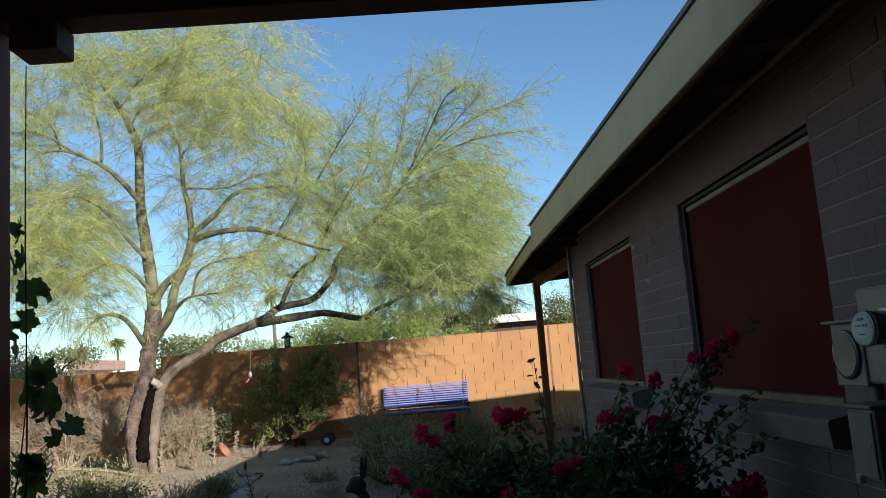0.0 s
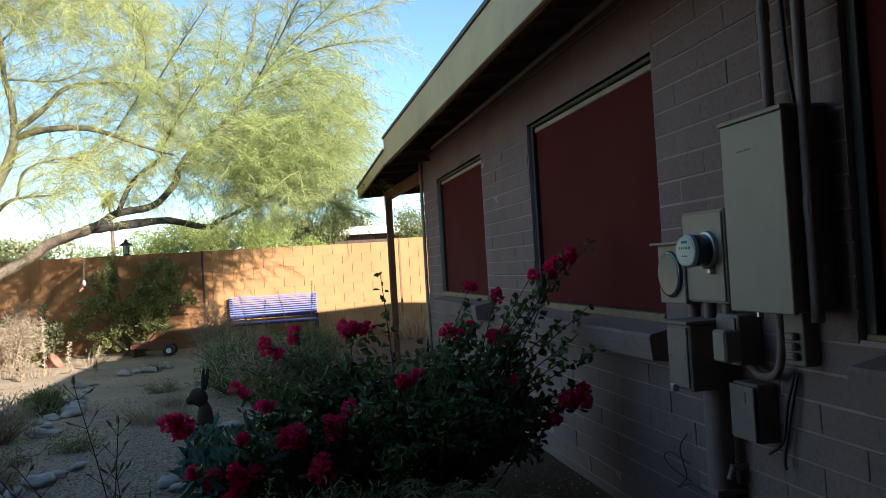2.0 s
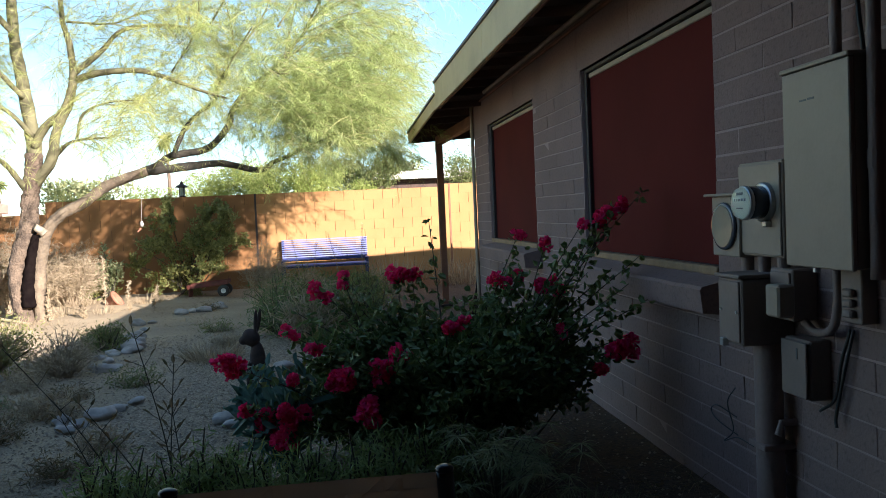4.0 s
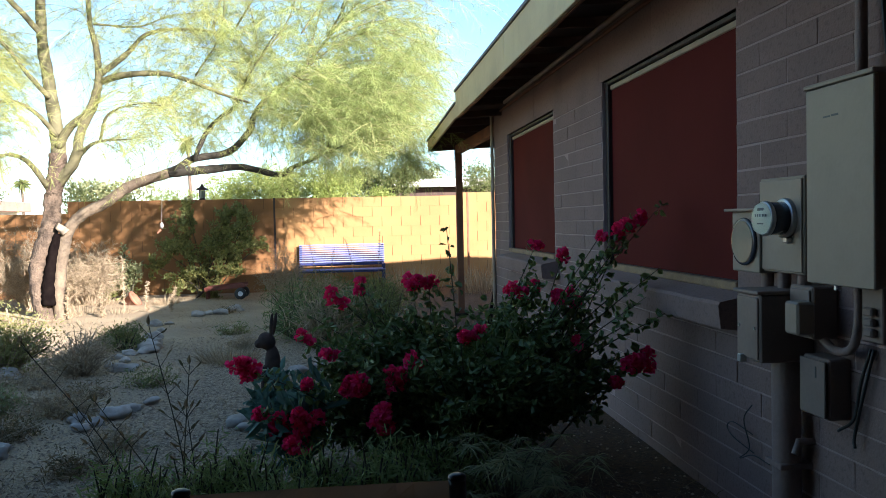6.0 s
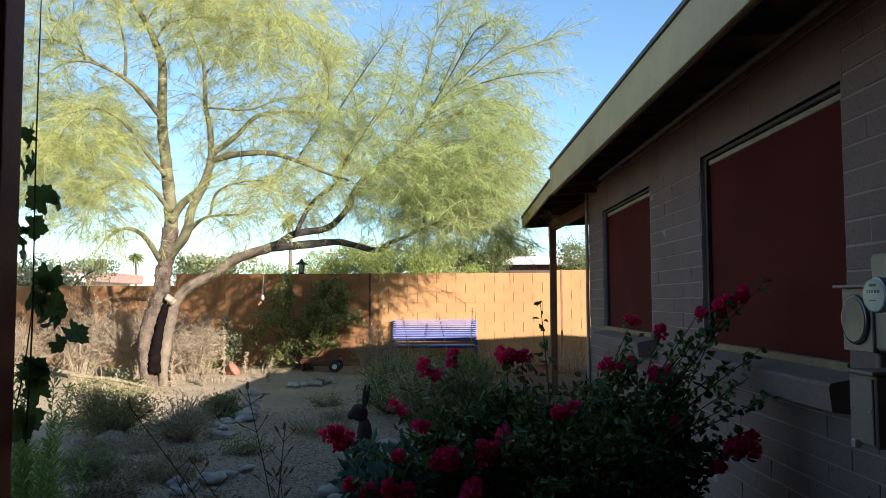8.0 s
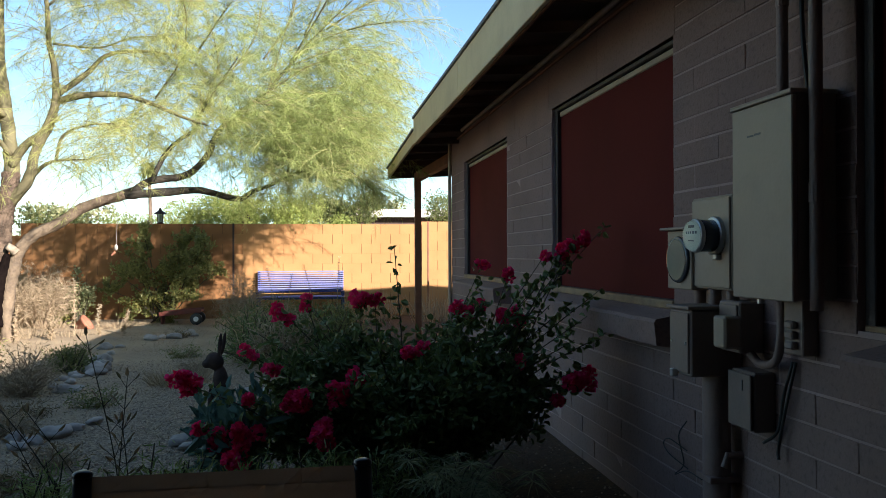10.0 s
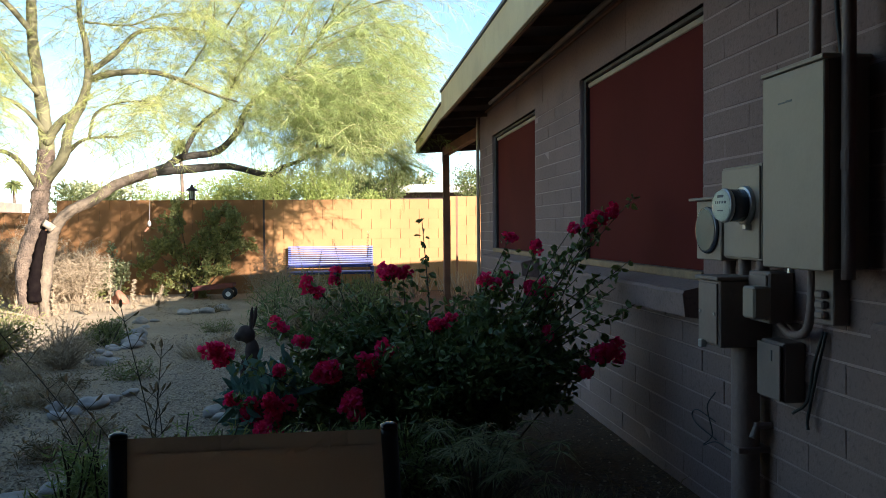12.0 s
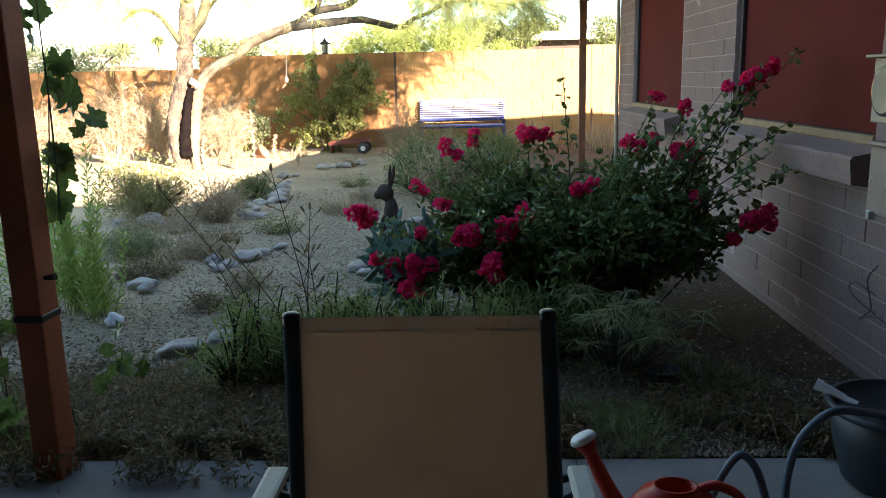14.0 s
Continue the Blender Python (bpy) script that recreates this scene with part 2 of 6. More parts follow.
# almost black, imitates the shade in the gap between the tree's stems
M_GAP_SHADE = mat("near black shade of the trunk gap", (0.006, 0.004, 0.004), (0.010, 0.007, 0.006), rough=1.0, spec=0.02, scale=9, fine=40, bump=0.8, spread=0.2)
M_LIMB = mat("olive green bark", (0.155, 0.135, 0.068), (0.09, 0.078, 0.042), rough=0.85, scale=6, fine=40, bump=0.5, spread=0.2)
# dark version of the limb bark, with the right limbs' shade in its colour
M_SHADED_LIMB = mat("limb bark darkened for shade", (0.055, 0.045, 0.032), (0.035, 0.03, 0.022), rough=0.9, scale=6, fine=40, bump=0.6, spread=0.2)
M_WHITEWOOD = mat("pale cut wood", (0.38, 0.31, 0.23), (0.24, 0.19, 0.135), rough=0.9, scale=14, fine=60, bump=0.5, spread=0.2)
M_NEEDLE = leaf_mat("yellow green needles", (0.47, 0.47, 0.14), (0.285, 0.335, 0.11), 0.4)
M_NEEDLE_LOW = leaf_mat("greener needles", (0.39, 0.425, 0.135), (0.20, 0.265, 0.088), 0.4)
M_TWIG = mat("thin twigs", (0.27, 0.245, 0.10), rough=0.9, bump=0, spread=0.15)
M_ROSELEAF = leaf_mat("deep green leaves", (0.072, 0.118, 0.04), (0.17, 0.22, 0.075), 0.3, 0.34)
M_PETAL = leaf_mat("crimson petals", (0.76, 0.016, 0.105), (0.84, 0.045, 0.20), 0.45, 0.55)
M_SHRUB = leaf_mat("olive shrub leaves", (0.105, 0.135, 0.043), (0.22, 0.225, 0.08), 0.35)
M_OLIVE = leaf_mat("pale olive leaves", (0.20, 0.21, 0.075), (0.32, 0.29, 0.11), 0.4)
M_DRY = leaf_mat("dry straw", (0.44, 0.345, 0.22), (0.24, 0.175, 0.11), 0.3, 0.9)
M_DRYWOOD = mat("brittle twigs", (0.40, 0.31, 0.205), (0.25, 0.185, 0.125), rough=0.95, bump=0, spread=0.2)
M_GRASS = leaf_mat("fresh green blades", (0.15, 0.21, 0.06), (0.27, 0.31, 0.11), 0.4)
M_FRESH = leaf_mat("bright fresh leaves", (0.29, 0.41, 0.11), (0.40, 0.48, 0.16), 0.45)
M_WEED = leaf_mat("ground weeds", (0.085, 0.08, 0.034), (0.26, 0.175, 0.10), 0.35)
M_SEDGE = leaf_mat("grey green sedge", (0.155, 0.19, 0.085), (0.33, 0.32, 0.165), 0.35)
M_BLUELEAF = leaf_mat("blue green leaves", (0.09, 0.17, 0.135), (0.06, 0.125, 0.10), 0.3)
M_VINE = leaf_mat("grape leaves", (0.045, 0.10, 0.028), (0.13, 0.185, 0.05), 0.4, 0.4)
M_BRIGHT = leaf_mat("sunlit hedge leaves", (0.25, 0.31, 0.075), (0.40, 0.42, 0.13), 0.45)
M_GLOSSY = leaf_mat("glossy dark shrub leaves", (0.14, 0.165, 0.045), (0.34, 0.32, 0.115), 0.3, 0.42)
M_STEM = mat("dark stems", (0.075, 0.065, 0.04), rough=0.8, bump=0, spread=0.2)
M_STONE = mat("pale river stone", (0.36, 0.32, 0.28), (0.20, 0.175, 0.15), rough=0.85, scale=7, fine=60, bump=0.3, spread=0.15, per_object=0.15)
M_WHITESTONE = mat("white stone", (0.72, 0.71, 0.69), rough=0.8, scale=9, fine=50, spread=0.1)
M_RUST = mat("rusted iron", (0.06, 0.035, 0.026), (0.025, 0.016, 0.013), rough=0.8, metal=0.2, scale=14, fine=70, spread=0.25)
M_WAGON = mat("faded red paint", (0.20, 0.045, 0.03), (0.10, 0.04, 0.03), rough=0.6, scale=5, spread=0.2)
M_TERRA = mat("terracotta", (0.36, 0.15, 0.09), rough=0.85, spread=0.15)
M_WHITEWALL = mat("white stucco", (0.74, 0.70, 0.62), rough=0.9, scale=2, spread=0.06)
M_TILEROOF = mat("pinkish roof", (0.40, 0.25, 0.19), rough=0.9, scale=2, fine=20, spread=0.15)


# ---------------------------------------------------------------- building helpers
def finish(name, me, material, parent=None, label="", smooth=False):
    if material:
        me.materials.append(material)
    if smooth:
        me.polygons.foreach_set("use_smooth", [True] * len(me.polygons))
    ob = new(name, me)
    if parent:
        ob.parent = parent
    if label:
        ob["label"] = label
    return ob


def part(name, bm, material, parent=None, label="", smooth=False):
    me = bpy.data.meshes.new(name)
    bm.to_mesh(me)
    bm.free()
    return finish(name, me, material, parent, label, smooth)


def thing(name, label, category, at=(0, 0, 0), group="", kind=""):
    ob = new(name)
    ob.empty_display_size = 0.1
    ob.location = at
    return tagged(ob, label, category, group, kind)


def slab(x0, x1, y0, y1, z0, z1, bevel=0.0, bm=None, turn=None, segs=1):
    """A box between two corners, its edges eased."""
    own = bmesh.new()
    m = Matrix.LocRotScale(((x0 + x1) / 2, (y0 + y1) / 2, (z0 + z1) / 2), None, (x1 - x0, y1 - y0, z1 - z0))
    bmesh.ops.create_cube(own, size=1, matrix=m)
    if bevel:
        bmesh.ops.bevel(own, geom=own.edges[:], offset=bevel, segments=segs, affect="EDGES", profile=0.6)
    if turn is not None:
        own.transform(turn)
    if bm is None:
        return own
    me = bpy.data.meshes.new("join")
    own.to_mesh(me)
    own.free()
    bm.from_mesh(me)
    bpy.data.meshes.remove(me)
    return bm


def rod(a, b, r0, r1=None, sides=12, bm=None):
    """A round bar from a to b."""
    a, b = Vector(a), Vector(b)
    own = bm or bmesh.new()
    q = (b - a).to_track_quat("Z", "Y").to_matrix().to_4x4()
    bmesh.ops.create_cone(own, cap_ends=True, segments=sides, radius1=r0, radius2=r0 if r1 is None else r1,
                          depth=(b - a).length, matrix=Matrix.Translation((a + b) / 2) @ q)
    return own


def lathe(profile, sides=24, bm=None, m=None):
    """A body turned about z from (radius, height) pairs."""
    own = bm or bmesh.new()
    rings = []
    for r, z in profile:
        ring = []
        for i in range(sides):
            a = 2 * math.pi * i / sides
            v = Vector((r * math.cos(a), r * math.sin(a), z))
            ring.append(own.verts.new(m @ v if m else v))
        rings.append(ring)
    for p, q in zip(rings, rings[1:]):
        for i in range(sides):
            j = (i + 1) % sides
            own.faces.new((p[i], p[j], q[j], q[i]))
    own.faces.new(rings[0][::-1])
    own.faces.new(rings[-1])
    return own


def smooth_path(points, steps=6):
    """Catmull-Rom through points."""
    p = [Vector(q) for q in points]
    p = [2 * p[0] - p[1]] + p + [2 * p[-1] - p[-2]]
    out = []
    for i in range(1, len(p) - 2):
        for k in range(steps):
            t = k / steps
            out.append(0.5 * ((2 * p[i]) + (p[i + 1] - p[i - 1]) * t + (2 * p[i - 1] - 5 * p[i] + 4 * p[i + 1] - p[i + 2]) * t * t
                              + (3 * p[i] - p[i - 1] - 3 * p[i + 1] + p[i + 2]) * t ** 3))
    out.append(p[-2])
    return out


class Soup:
    """Collects many small faces, then becomes one mesh."""

    def __init__(self):
        self.v, self.f = [], []

    def tube(self, pts, r0, r1, sides=6, wobble=0.0, rng=None):
        base, n = len(self.v), len(pts)
        for i, p in enumerate(pts):
            p = Vector(p)
            d = Vector(pts[min(i + 1, n - 1)]) - Vector(pts[max(i - 1, 0)])
            d = d.normalized() if d.length > 1e-6 else Vector((0, 0, 1))
            u = d.cross(Vector((0.31, 0.95, 0.11))).normalized()
            w = d.cross(u)
            r = r0 + (r1 - r0) * (i / max(n - 1, 1))
            for k in range(sides):
                a = 2 * math.pi * k / sides
                rr = r * (1 + (rng.uniform(-wobble, wobble) if rng else 0))
                self.v.append(p + rr * (math.cos(a) * u + math.sin(a) * w))
        for i in range(n - 1):
            for k in range(sides):
                j = (k + 1) % sides
                a = base + i * sides
                self.f.append((a + k, a + j, a + sides + j, a + sides + k))
        self.f.append(tuple(base + k for k in range(sides))[::-1])
        self.f.append(tuple(base + (n - 1) * sides + k for k in range(sides)))

    def blade(self, p, d, side, length, width, bend=0.0):
        """A narrow leaf of two quads that tapers and droops."""
        b = len(self.v)
        mid = p + d * (length * 0.5) + Vector((0, 0, -bend * length * 0.2))
        end = p + d * length + Vector((0, 0, -bend * length * 0.7))
        h = side * (width / 2)
        self.v += [p - h * 0.5, p + h * 0.5, mid + h, mid - h, end]
        self.f += [(b, b + 1, b + 2, b + 3), (b + 3, b + 2, b + 4)]

    def leaf(self, p, d, side, length, width, fold=0.25):
        """A broad leaf: six points, folded along its midrib."""
        b = len(self.v)
        up = side.cross(d)
        h, lift = side * (width / 2), up * (width * fold)
        self.v += [p, p + d * length * 0.35 + h + lift, p + d * length * 0.75 + h * 0.75 + lift, p + d * length - up * width * 0.2,
                   p + d * length * 0.75 - h * 0.75 + lift, p + d * length * 0.35 - h + lift]
        self.f += [(b, b + 1, b + 2, b + 3), (b, b + 3, b + 4, b + 5)]

    def part(self, name, material, parent=None, label="", smooth=False):
        me = bpy.data.meshes.new(name)
        me.from_pydata([tuple(v) for v in self.v], [], self.f)
        me.update()
        return finish(name, me, material, parent, label, smooth)


def rand_dir(rng, up=0.0):
    while True:
        v = Vector((rng.uniform(-1, 1), rng.uniform(-1, 1), rng.uniform(-1, 1)))
        if 0.05 < v.length < 1:
            v = v.normalized() + Vector((0, 0, up))
            return v.normalized()


def side_of(d, rng):
    s = d.cross(rand_dir(rng))
    return s.normalized() if s.length > 1e-3 else Vector((1, 0, 0))


def ground_height(x, y):
    """Gentle unevenness of the yard; level along the slab and the walls."""
    h = 0.05 * noise.noise((x * 0.35, y * 0.35, 3.1)) + 0.02 * noise.noise((x * 1.3, y * 1.3, 7.7))
    h += 0.07 * math.exp(-((x + 3.6) ** 2 + (y - 12.2) ** 2) / 5)
    ease = min(1.0, max(0.0, (y - 2.75) / 1.5))
    return h * ease if y < 16 and -14 < x < 2 else h * 0.3 * ease


# ---------------------------------------------------------------- ground
def axis_steps(lo, hi, near_lo, near_hi, fine, coarse):
    out, v = [], near_lo
    while v < near_hi:
        out.append(v)
        v += fine
    out.append(near_hi)
    k, v = coarse, near_hi
    while v < hi:
        v = min(v + k, hi)
        k *= 1.5
        out.append(v)
    k, v = coarse, near_lo
    while v > lo:
        v = max(v - k, lo)
        k *= 1.5
        out.insert(0, v)
    return out


def build_ground():
    xs = axis_steps(-1500, 1500, -9, 3, 0.12, 1.5)
    ys = axis_steps(-1500, 3000, 2.5, 17.2, 0.12, 1.5)
    verts = [(x, y, ground_height(x, y) if y > 2.75 else -0.02) for y in ys for x in xs]
    n = len(xs)
    faces = [(j * n + i, j * n + i + 1, (j + 1) * n + i + 1, (j + 1) * n + i) for j in range(len(ys) - 1) for i in range(n - 1)]
    me = bpy.data.meshes.new("ground")
    me.from_pydata(verts, [], faces)
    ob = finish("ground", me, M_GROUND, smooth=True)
    tagged(ob, "dry tan desert dirt with fine gravel", "ground", kind="structure")


build_ground()

# patio slab, on which the camera, chair and post stand
patio = part("patio_slab", slab(-6.0, 2.0, -3.0, 2.72, -0.15, 0.012, 0.015), M_CONCRETE)
tagged(patio, "worn grey concrete patio slab with stains", "patio", kind="structure")


# ---------------------------------------------------------------- house
WALL_X = 2.0
COURSE, BLOCK = 0.1097, 0.436
WALL_TOP = 2.72
WINDOWS = ((6.88, 8.88), (3.575, 5.53), (0.2, 2.28))   # along y; all from 1.06 to 2.34 high
W_LO, W_HI = 1.06, 2.34

house = thing("wall_house", "taupe painted slump block house wall with deep mortar joints", "wall", kind="structure")
edges = [-3.0] + [v for w in sorted(WINDOWS) for v in w] + [9.72]
for y0, y1 in zip(edges[::2], edges[1::2]):
    part("mortar", slab(WALL_X + 0.002, WALL_X + 0.2, y0, y1, -0.1, WALL_TOP), M_LIT_JOINT, house)
for y0, y1 in WINDOWS:
    part("mortar", slab(WALL_X + 0.002, WALL_X + 0.2, y0, y1, -0.1, W_LO), M_LIT_JOINT, house)
    part("mortar", slab(WALL_X + 0.002, WALL_X + 0.2, y0, y1, W_HI, WALL_TOP), M_LIT_JOINT, house)
end_wall = part("wall_end", slab(2.2, 9.0, 9.52, 9.72, -0.1, WALL_TOP), M_BLOCK)
tagged(end_wall, "taupe painted end wall of the house", "wall", kind="structure")
# two unseen dark walls, added so that less light reaches the patio
back_wall = part("wall_back", slab(-6.2, 2.3, -3.2, -3.002, -0.1, 2.75), M_SOFFIT)
tagged(back_wall, "unseen dark wall behind the patio, added to keep light down", "wall", kind="structure")
side_wall = part("wall_side", slab(-6.2, -6.0, -3.0, 2.4, -0.1, 2.75), M_SOFFIT)
tagged(side_wall, "unseen dark side wall, added to keep light out of the patio", "wall", kind="structure")
far_wall = part("wall_far", slab(9.0, 9.2, -3.2, 9.72, -0.1, 2.9), M_BLOCK)
tagged(far_wall, "taupe painted outer wall of the house", "wall", kind="structure")
floor = part("floor", slab(2.2, 9.0, -3.0, 9.5, -0.1, 0.01), M_CONCRETE)
tagged(floor, "bare floor inside the house", "floor", kind="structure")


def build_window(number, y0, y1):
    w = thing("window_%d" % number, "window covered by a dark red sun screen in a bronze frame", "window", (WALL_X, (y0 + y1) / 2, W_LO), kind="structure")
    inv = Matrix.Translation((-WALL_X, -(y0 + y1) / 2, -W_LO))
    x = WALL_X + 0.055
    fr = bmesh.new()
    slab(x - 0.03, x + 0.05, y0, y0 + 0.035, W_LO, W_HI, 0.004, fr)
    slab(x - 0.03, x + 0.05, y1 - 0.05, y1, W_LO, W_HI, 0.004, fr)
    slab(x - 0.03, x + 0.05, y0 + 0.035, y1 - 0.05, W_HI - 0.026, W_HI, 0.004, fr)
    slab(x - 0.03, x + 0.05, y0 + 0.035, y1 - 0.05, W_LO, W_LO + 0.02, 0.004, fr)
    fr.transform(inv)
    part("window_frame", fr, M_FRAME, w)
    sc = slab(x, x + 0.02, y0 + 0.035, y1 - 0.05, W_LO + 0.02, W_HI - 0.064)
    sc.transform(inv)
    part("screen", sc, M_RED, w, "dark red woven sun screen")
    rail = slab(x - 0.012, x + 0.03, y0 + 0.04, y1 - 0.055, W_HI - 0.064, W_HI - 0.03, 0.005)
    rail.transform(inv)
    part("roller_rail", rail, M_TRIM, w, "pale metal rail along the top")
    foot = slab(WALL_X - (0.008 if number < 3 else -0.02), x + 0.03, y0 + 0.004, y1 - 0.004, W_LO - 0.022, W_LO + 0.018, 0.004)
    foot.transform(inv)
    part("bottom_strip", foot, M_SILLWOOD, w, "weathered tan wooden strip")
    # sloping masonry sill that stands out from the wall
    bm = bmesh.new()
    prof = [(WALL_X + 0.006, W_LO - 0.024), (WALL_X - 0.155, W_LO - 0.055), (WALL_X - 0.165, W_LO - 0.07), (WALL_X - 0.15, W_LO - 0.175),
            (WALL_X + 0.006, W_LO - 0.195)]
    a, b = y0 - 0.14, y1 - 0.14
    n = 14
    rings = [[bm.verts.new((px + 0.004 * noise.noise((i * 0.9, px * 9, pz * 9)), a + (b - a) * i / n, pz + 0.005 * noise.noise((i * 0.7, pz * 7, 2)))) for px, pz in prof]
             for i in range(n + 1)]
    for p, q in zip(rings, rings[1:]):
        for k in range(len(prof)):
            j = (k + 1) % len(prof)
            bm.faces.new((p[k], q[k], q[j], p[j]))
    bm.faces.new(rings[0])
    bm.faces.new(rings[-1][::-1])
    bmesh.ops.recalc_face_normals(bm, faces=bm.faces)
    bm.transform(inv)
    part("window_sill", bm, M_BLOCK, w, "sloping painted masonry sill")


for number, (y0, y1) in enumerate(WINDOWS, 1):
    build_window(number, y0, y1)

# roof over the house: low slope rising away from the yard, with a lower porch roof at its far end
SLOPE = 0.055
EAVE_X = 1.45
STEP_Y, TIP_Y = 8.87, 12.04   # end of the main roof, end of the porch roof
RIDGE_X = 6.2


def prism(corners, bm=None):
    """A body of eight corners: four below in turn, then the four above them."""
    bm = bm or bmesh.new()
    vs = [bm.verts.new(c) for c in corners]
    for f in ((0, 1, 2, 3), (7, 6, 5, 4), (0, 4, 5, 1), (1, 5, 6, 2), (2, 6, 7, 3), (3, 7, 4, 0)):
        bm.faces.new([vs[i] for i in f])
    bmesh.ops.recalc_face_normals(bm, faces=bm.faces)
    return bm


def roof_sheet(y0, z0, y1, z1, thick, x0=EAVE_X, x1=RIDGE_X):
    """A sloping sheet; z0 and z1 are its underside over the eave."""
    low = [(x, y, z + (x - EAVE_X) * SLOPE) for x, y, z in ((x0, y0, z0), (x1, y0, z0), (x1, y1, z1), (x0, y1, z1))]
    return prism(low + [(x, y, z + thick) for x, y, z in low])


def far_sheet(y0, z0, y1, z1, thick):
    """The unseen slope beyond the ridge, falling away from the yard."""
    rise = (RIDGE_X - EAVE_X) * SLOPE
    low = [(RIDGE_X, y0, z0 + rise), (10.4, y0, z0), (10.4, y1, z1), (RIDGE_X, y1, z1 + rise)]
    return prism(low + [(x, y, z + thick) for x, y, z in low])


roof = thing("roof_house", "low grey roof with cream fascia boards and dark rafters", "roof", kind="structure")
part("decking", roof_sheet(-4.0, 2.775, STEP_Y, 2.775, 0.04), M_SOFFIT, roof, "dark brown roof boards")
part("decking", roof_sheet(STEP_Y + 0.004, 2.655, TIP_Y, 2.555, 0.035), M_SOFFIT, roof, "dark brown porch roof boards")
part("roofing", roof_sheet(-4.0, 2.817, STEP_Y + 0.01, 2.817, 0.025, x0=EAVE_X - 0.045), M_ROOF, roof, "grey rolled roofing with a drip edge")
part("roofing", roof_sheet(STEP_Y + 0.012, 2.692, TIP_Y + 0.015, 2.592, 0.022, x0=EAVE_X - 0.045), M_ROOF, roof, "grey rolled roofing with a drip edge")
part("unseen_far_slope", far_sheet(-4.0, 2.775, STEP_Y, 2.775, 0.067), M_ROOF, roof)
# porch part of the unseen slope, added to block sun from the fence foot
part("unseen_far_slope", far_sheet(STEP_Y + 0.004, 2.655, TIP_Y, 2.555, 0.059), M_ROOF, roof)
part("step_board", prism([(EAVE_X, STEP_Y - 0.02, 2.66), (RIDGE_X, STEP_Y - 0.02, 2.66 + 0.26), (RIDGE_X, STEP_Y, 2.66 + 0.26), (EAVE_X, STEP_Y, 2.66),
                          (EAVE_X, STEP_Y - 0.02, 2.77), (RIDGE_X, STEP_Y - 0.02, 3.03), (RIDGE_X, STEP_Y, 3.03), (EAVE_X, STEP_Y, 2.77)]), M_SOFFIT, roof, "dark board closing the step in the roof")
y = -4.0
for y1 in (-0.9, 2.6, 6.1, STEP_Y + 0.005):
    part("fascia_board", slab(EAVE_X - 0.03, EAVE_X - 0.001, y + 0.002, y1 - 0.002, 2.53, 2.815, 0.004), M_FASCIA, roof)
    y = y1
barge = prism([(x, y, z) for z0, z1 in ((2.545, 2.44), (2.69, 2.59)) for x, y, z in
               ((EAVE_X - 0.026, STEP_Y + 0.008, z0), (EAVE_X - 0.001, STEP_Y + 0.008, z0), (EAVE_X - 0.001, TIP_Y, z1), (EAVE_X - 0.026, TIP_Y, z1))])
part("barge_board", barge, M_FASCIA, roof, "narrow cream board along the lower porch roof")
part("fascia_board", prism([(x, y, z + (x - EAVE_X) * SLOPE) for z in (2.44, 2.585) for x, y in ((EAVE_X, TIP_Y - 0.028), (RIDGE_X, TIP_Y - 0.028), (RIDGE_X, TIP_Y - 0.001), (EAVE_X, TIP_Y - 0.001))]),
     M_SOFFIT, roof, "dark end board of the porch roof")
# small trim strip under the fascia
part("drip_strip", slab(EAVE_X + 0.001, EAVE_X + 0.02, -4.0, STEP_Y - 0.03, 2.528, 2.55, 0.003), M_BEAM, roof, "reddish strip behind the fascia")
yy = -3.6
while yy < TIP_Y - 0.1:
    if abs(yy - STEP_Y) > 0.08:
        top = 2.772 if yy < STEP_Y else 2.652 - 0.1 * (yy - STEP_Y) / (TIP_Y - STEP_Y)
        deep = 0.07
        x1 = 2.15 if yy < 9.72 else 5.5
        part("rafter", prism([(x, yy + dy, top - d + (x - EAVE_X) * SLOPE) for d in (deep, 0.0)
                              for x, dy in ((EAVE_X + 0.022, -0.02), (x1, -0.02), (x1, 0.02), (EAVE_X + 0.022, 0.02))]), M_RAFTER, roof)
    yy += 0.61

porch = thing("porch_frame", "red brown porch beam on a slim dark post", "porch", (1.85, 11.8, 0), kind="structure")
part("beam", prism([(x + dx, y, z + h) for h in (0.0, 0.125) for x, dx, y, z in
                    ((0.2, -0.045, -2.07, 2.455), (0.2, 0.045, -2.07, 2.455), (0.0, 0.045, 0.07, 2.385), (0.0, -0.045, 0.07, 2.385))]), M_BEAM, porch, "red brown beam")
part("post", slab(-0.047, 0.047, -0.047, 0.047, -0.02, 2.383, 0.006), M_BEAM, porch)
part("bracket", slab(-0.056, -0.048, -0.05, 0.05, 2.27, 2.44, 0.002), M_WHITEPLASTIC, porch, "pale metal post bracket")
part("base_plate", slab(-0.09, 0.09, -0.09, 0.09, -0.03, 0.03, 0.005), M_RUST, porch)

# conduit that runs under the eave and down the far corner
pipe = thing("eave_conduit", "thin painted conduit along the top of the wall", "conduit", (WALL_X, 6.0, 2.70))
s = Soup()
s.tube(smooth_path([(-0.03, -8.5, 0.03), (-0.03, 0, 0.0), (-0.03, 3.55, 0.0), (-0.03, 3.68, -0.06), (-0.03, 3.69, -0.3), (-0.03, 3.69, -2.6)], 5), 0.021, 0.021, 8)
s.part("pipe", M_TRIM, pipe, "tan painted pipe", True)
s = Soup()
s.tube([(-0.018, -8.5, -0.05), (-0.018, 3.6, -0.05)], 0.013, 0.013, 8)
s.part("cable", M_BEAM, pipe, "red brown cable")

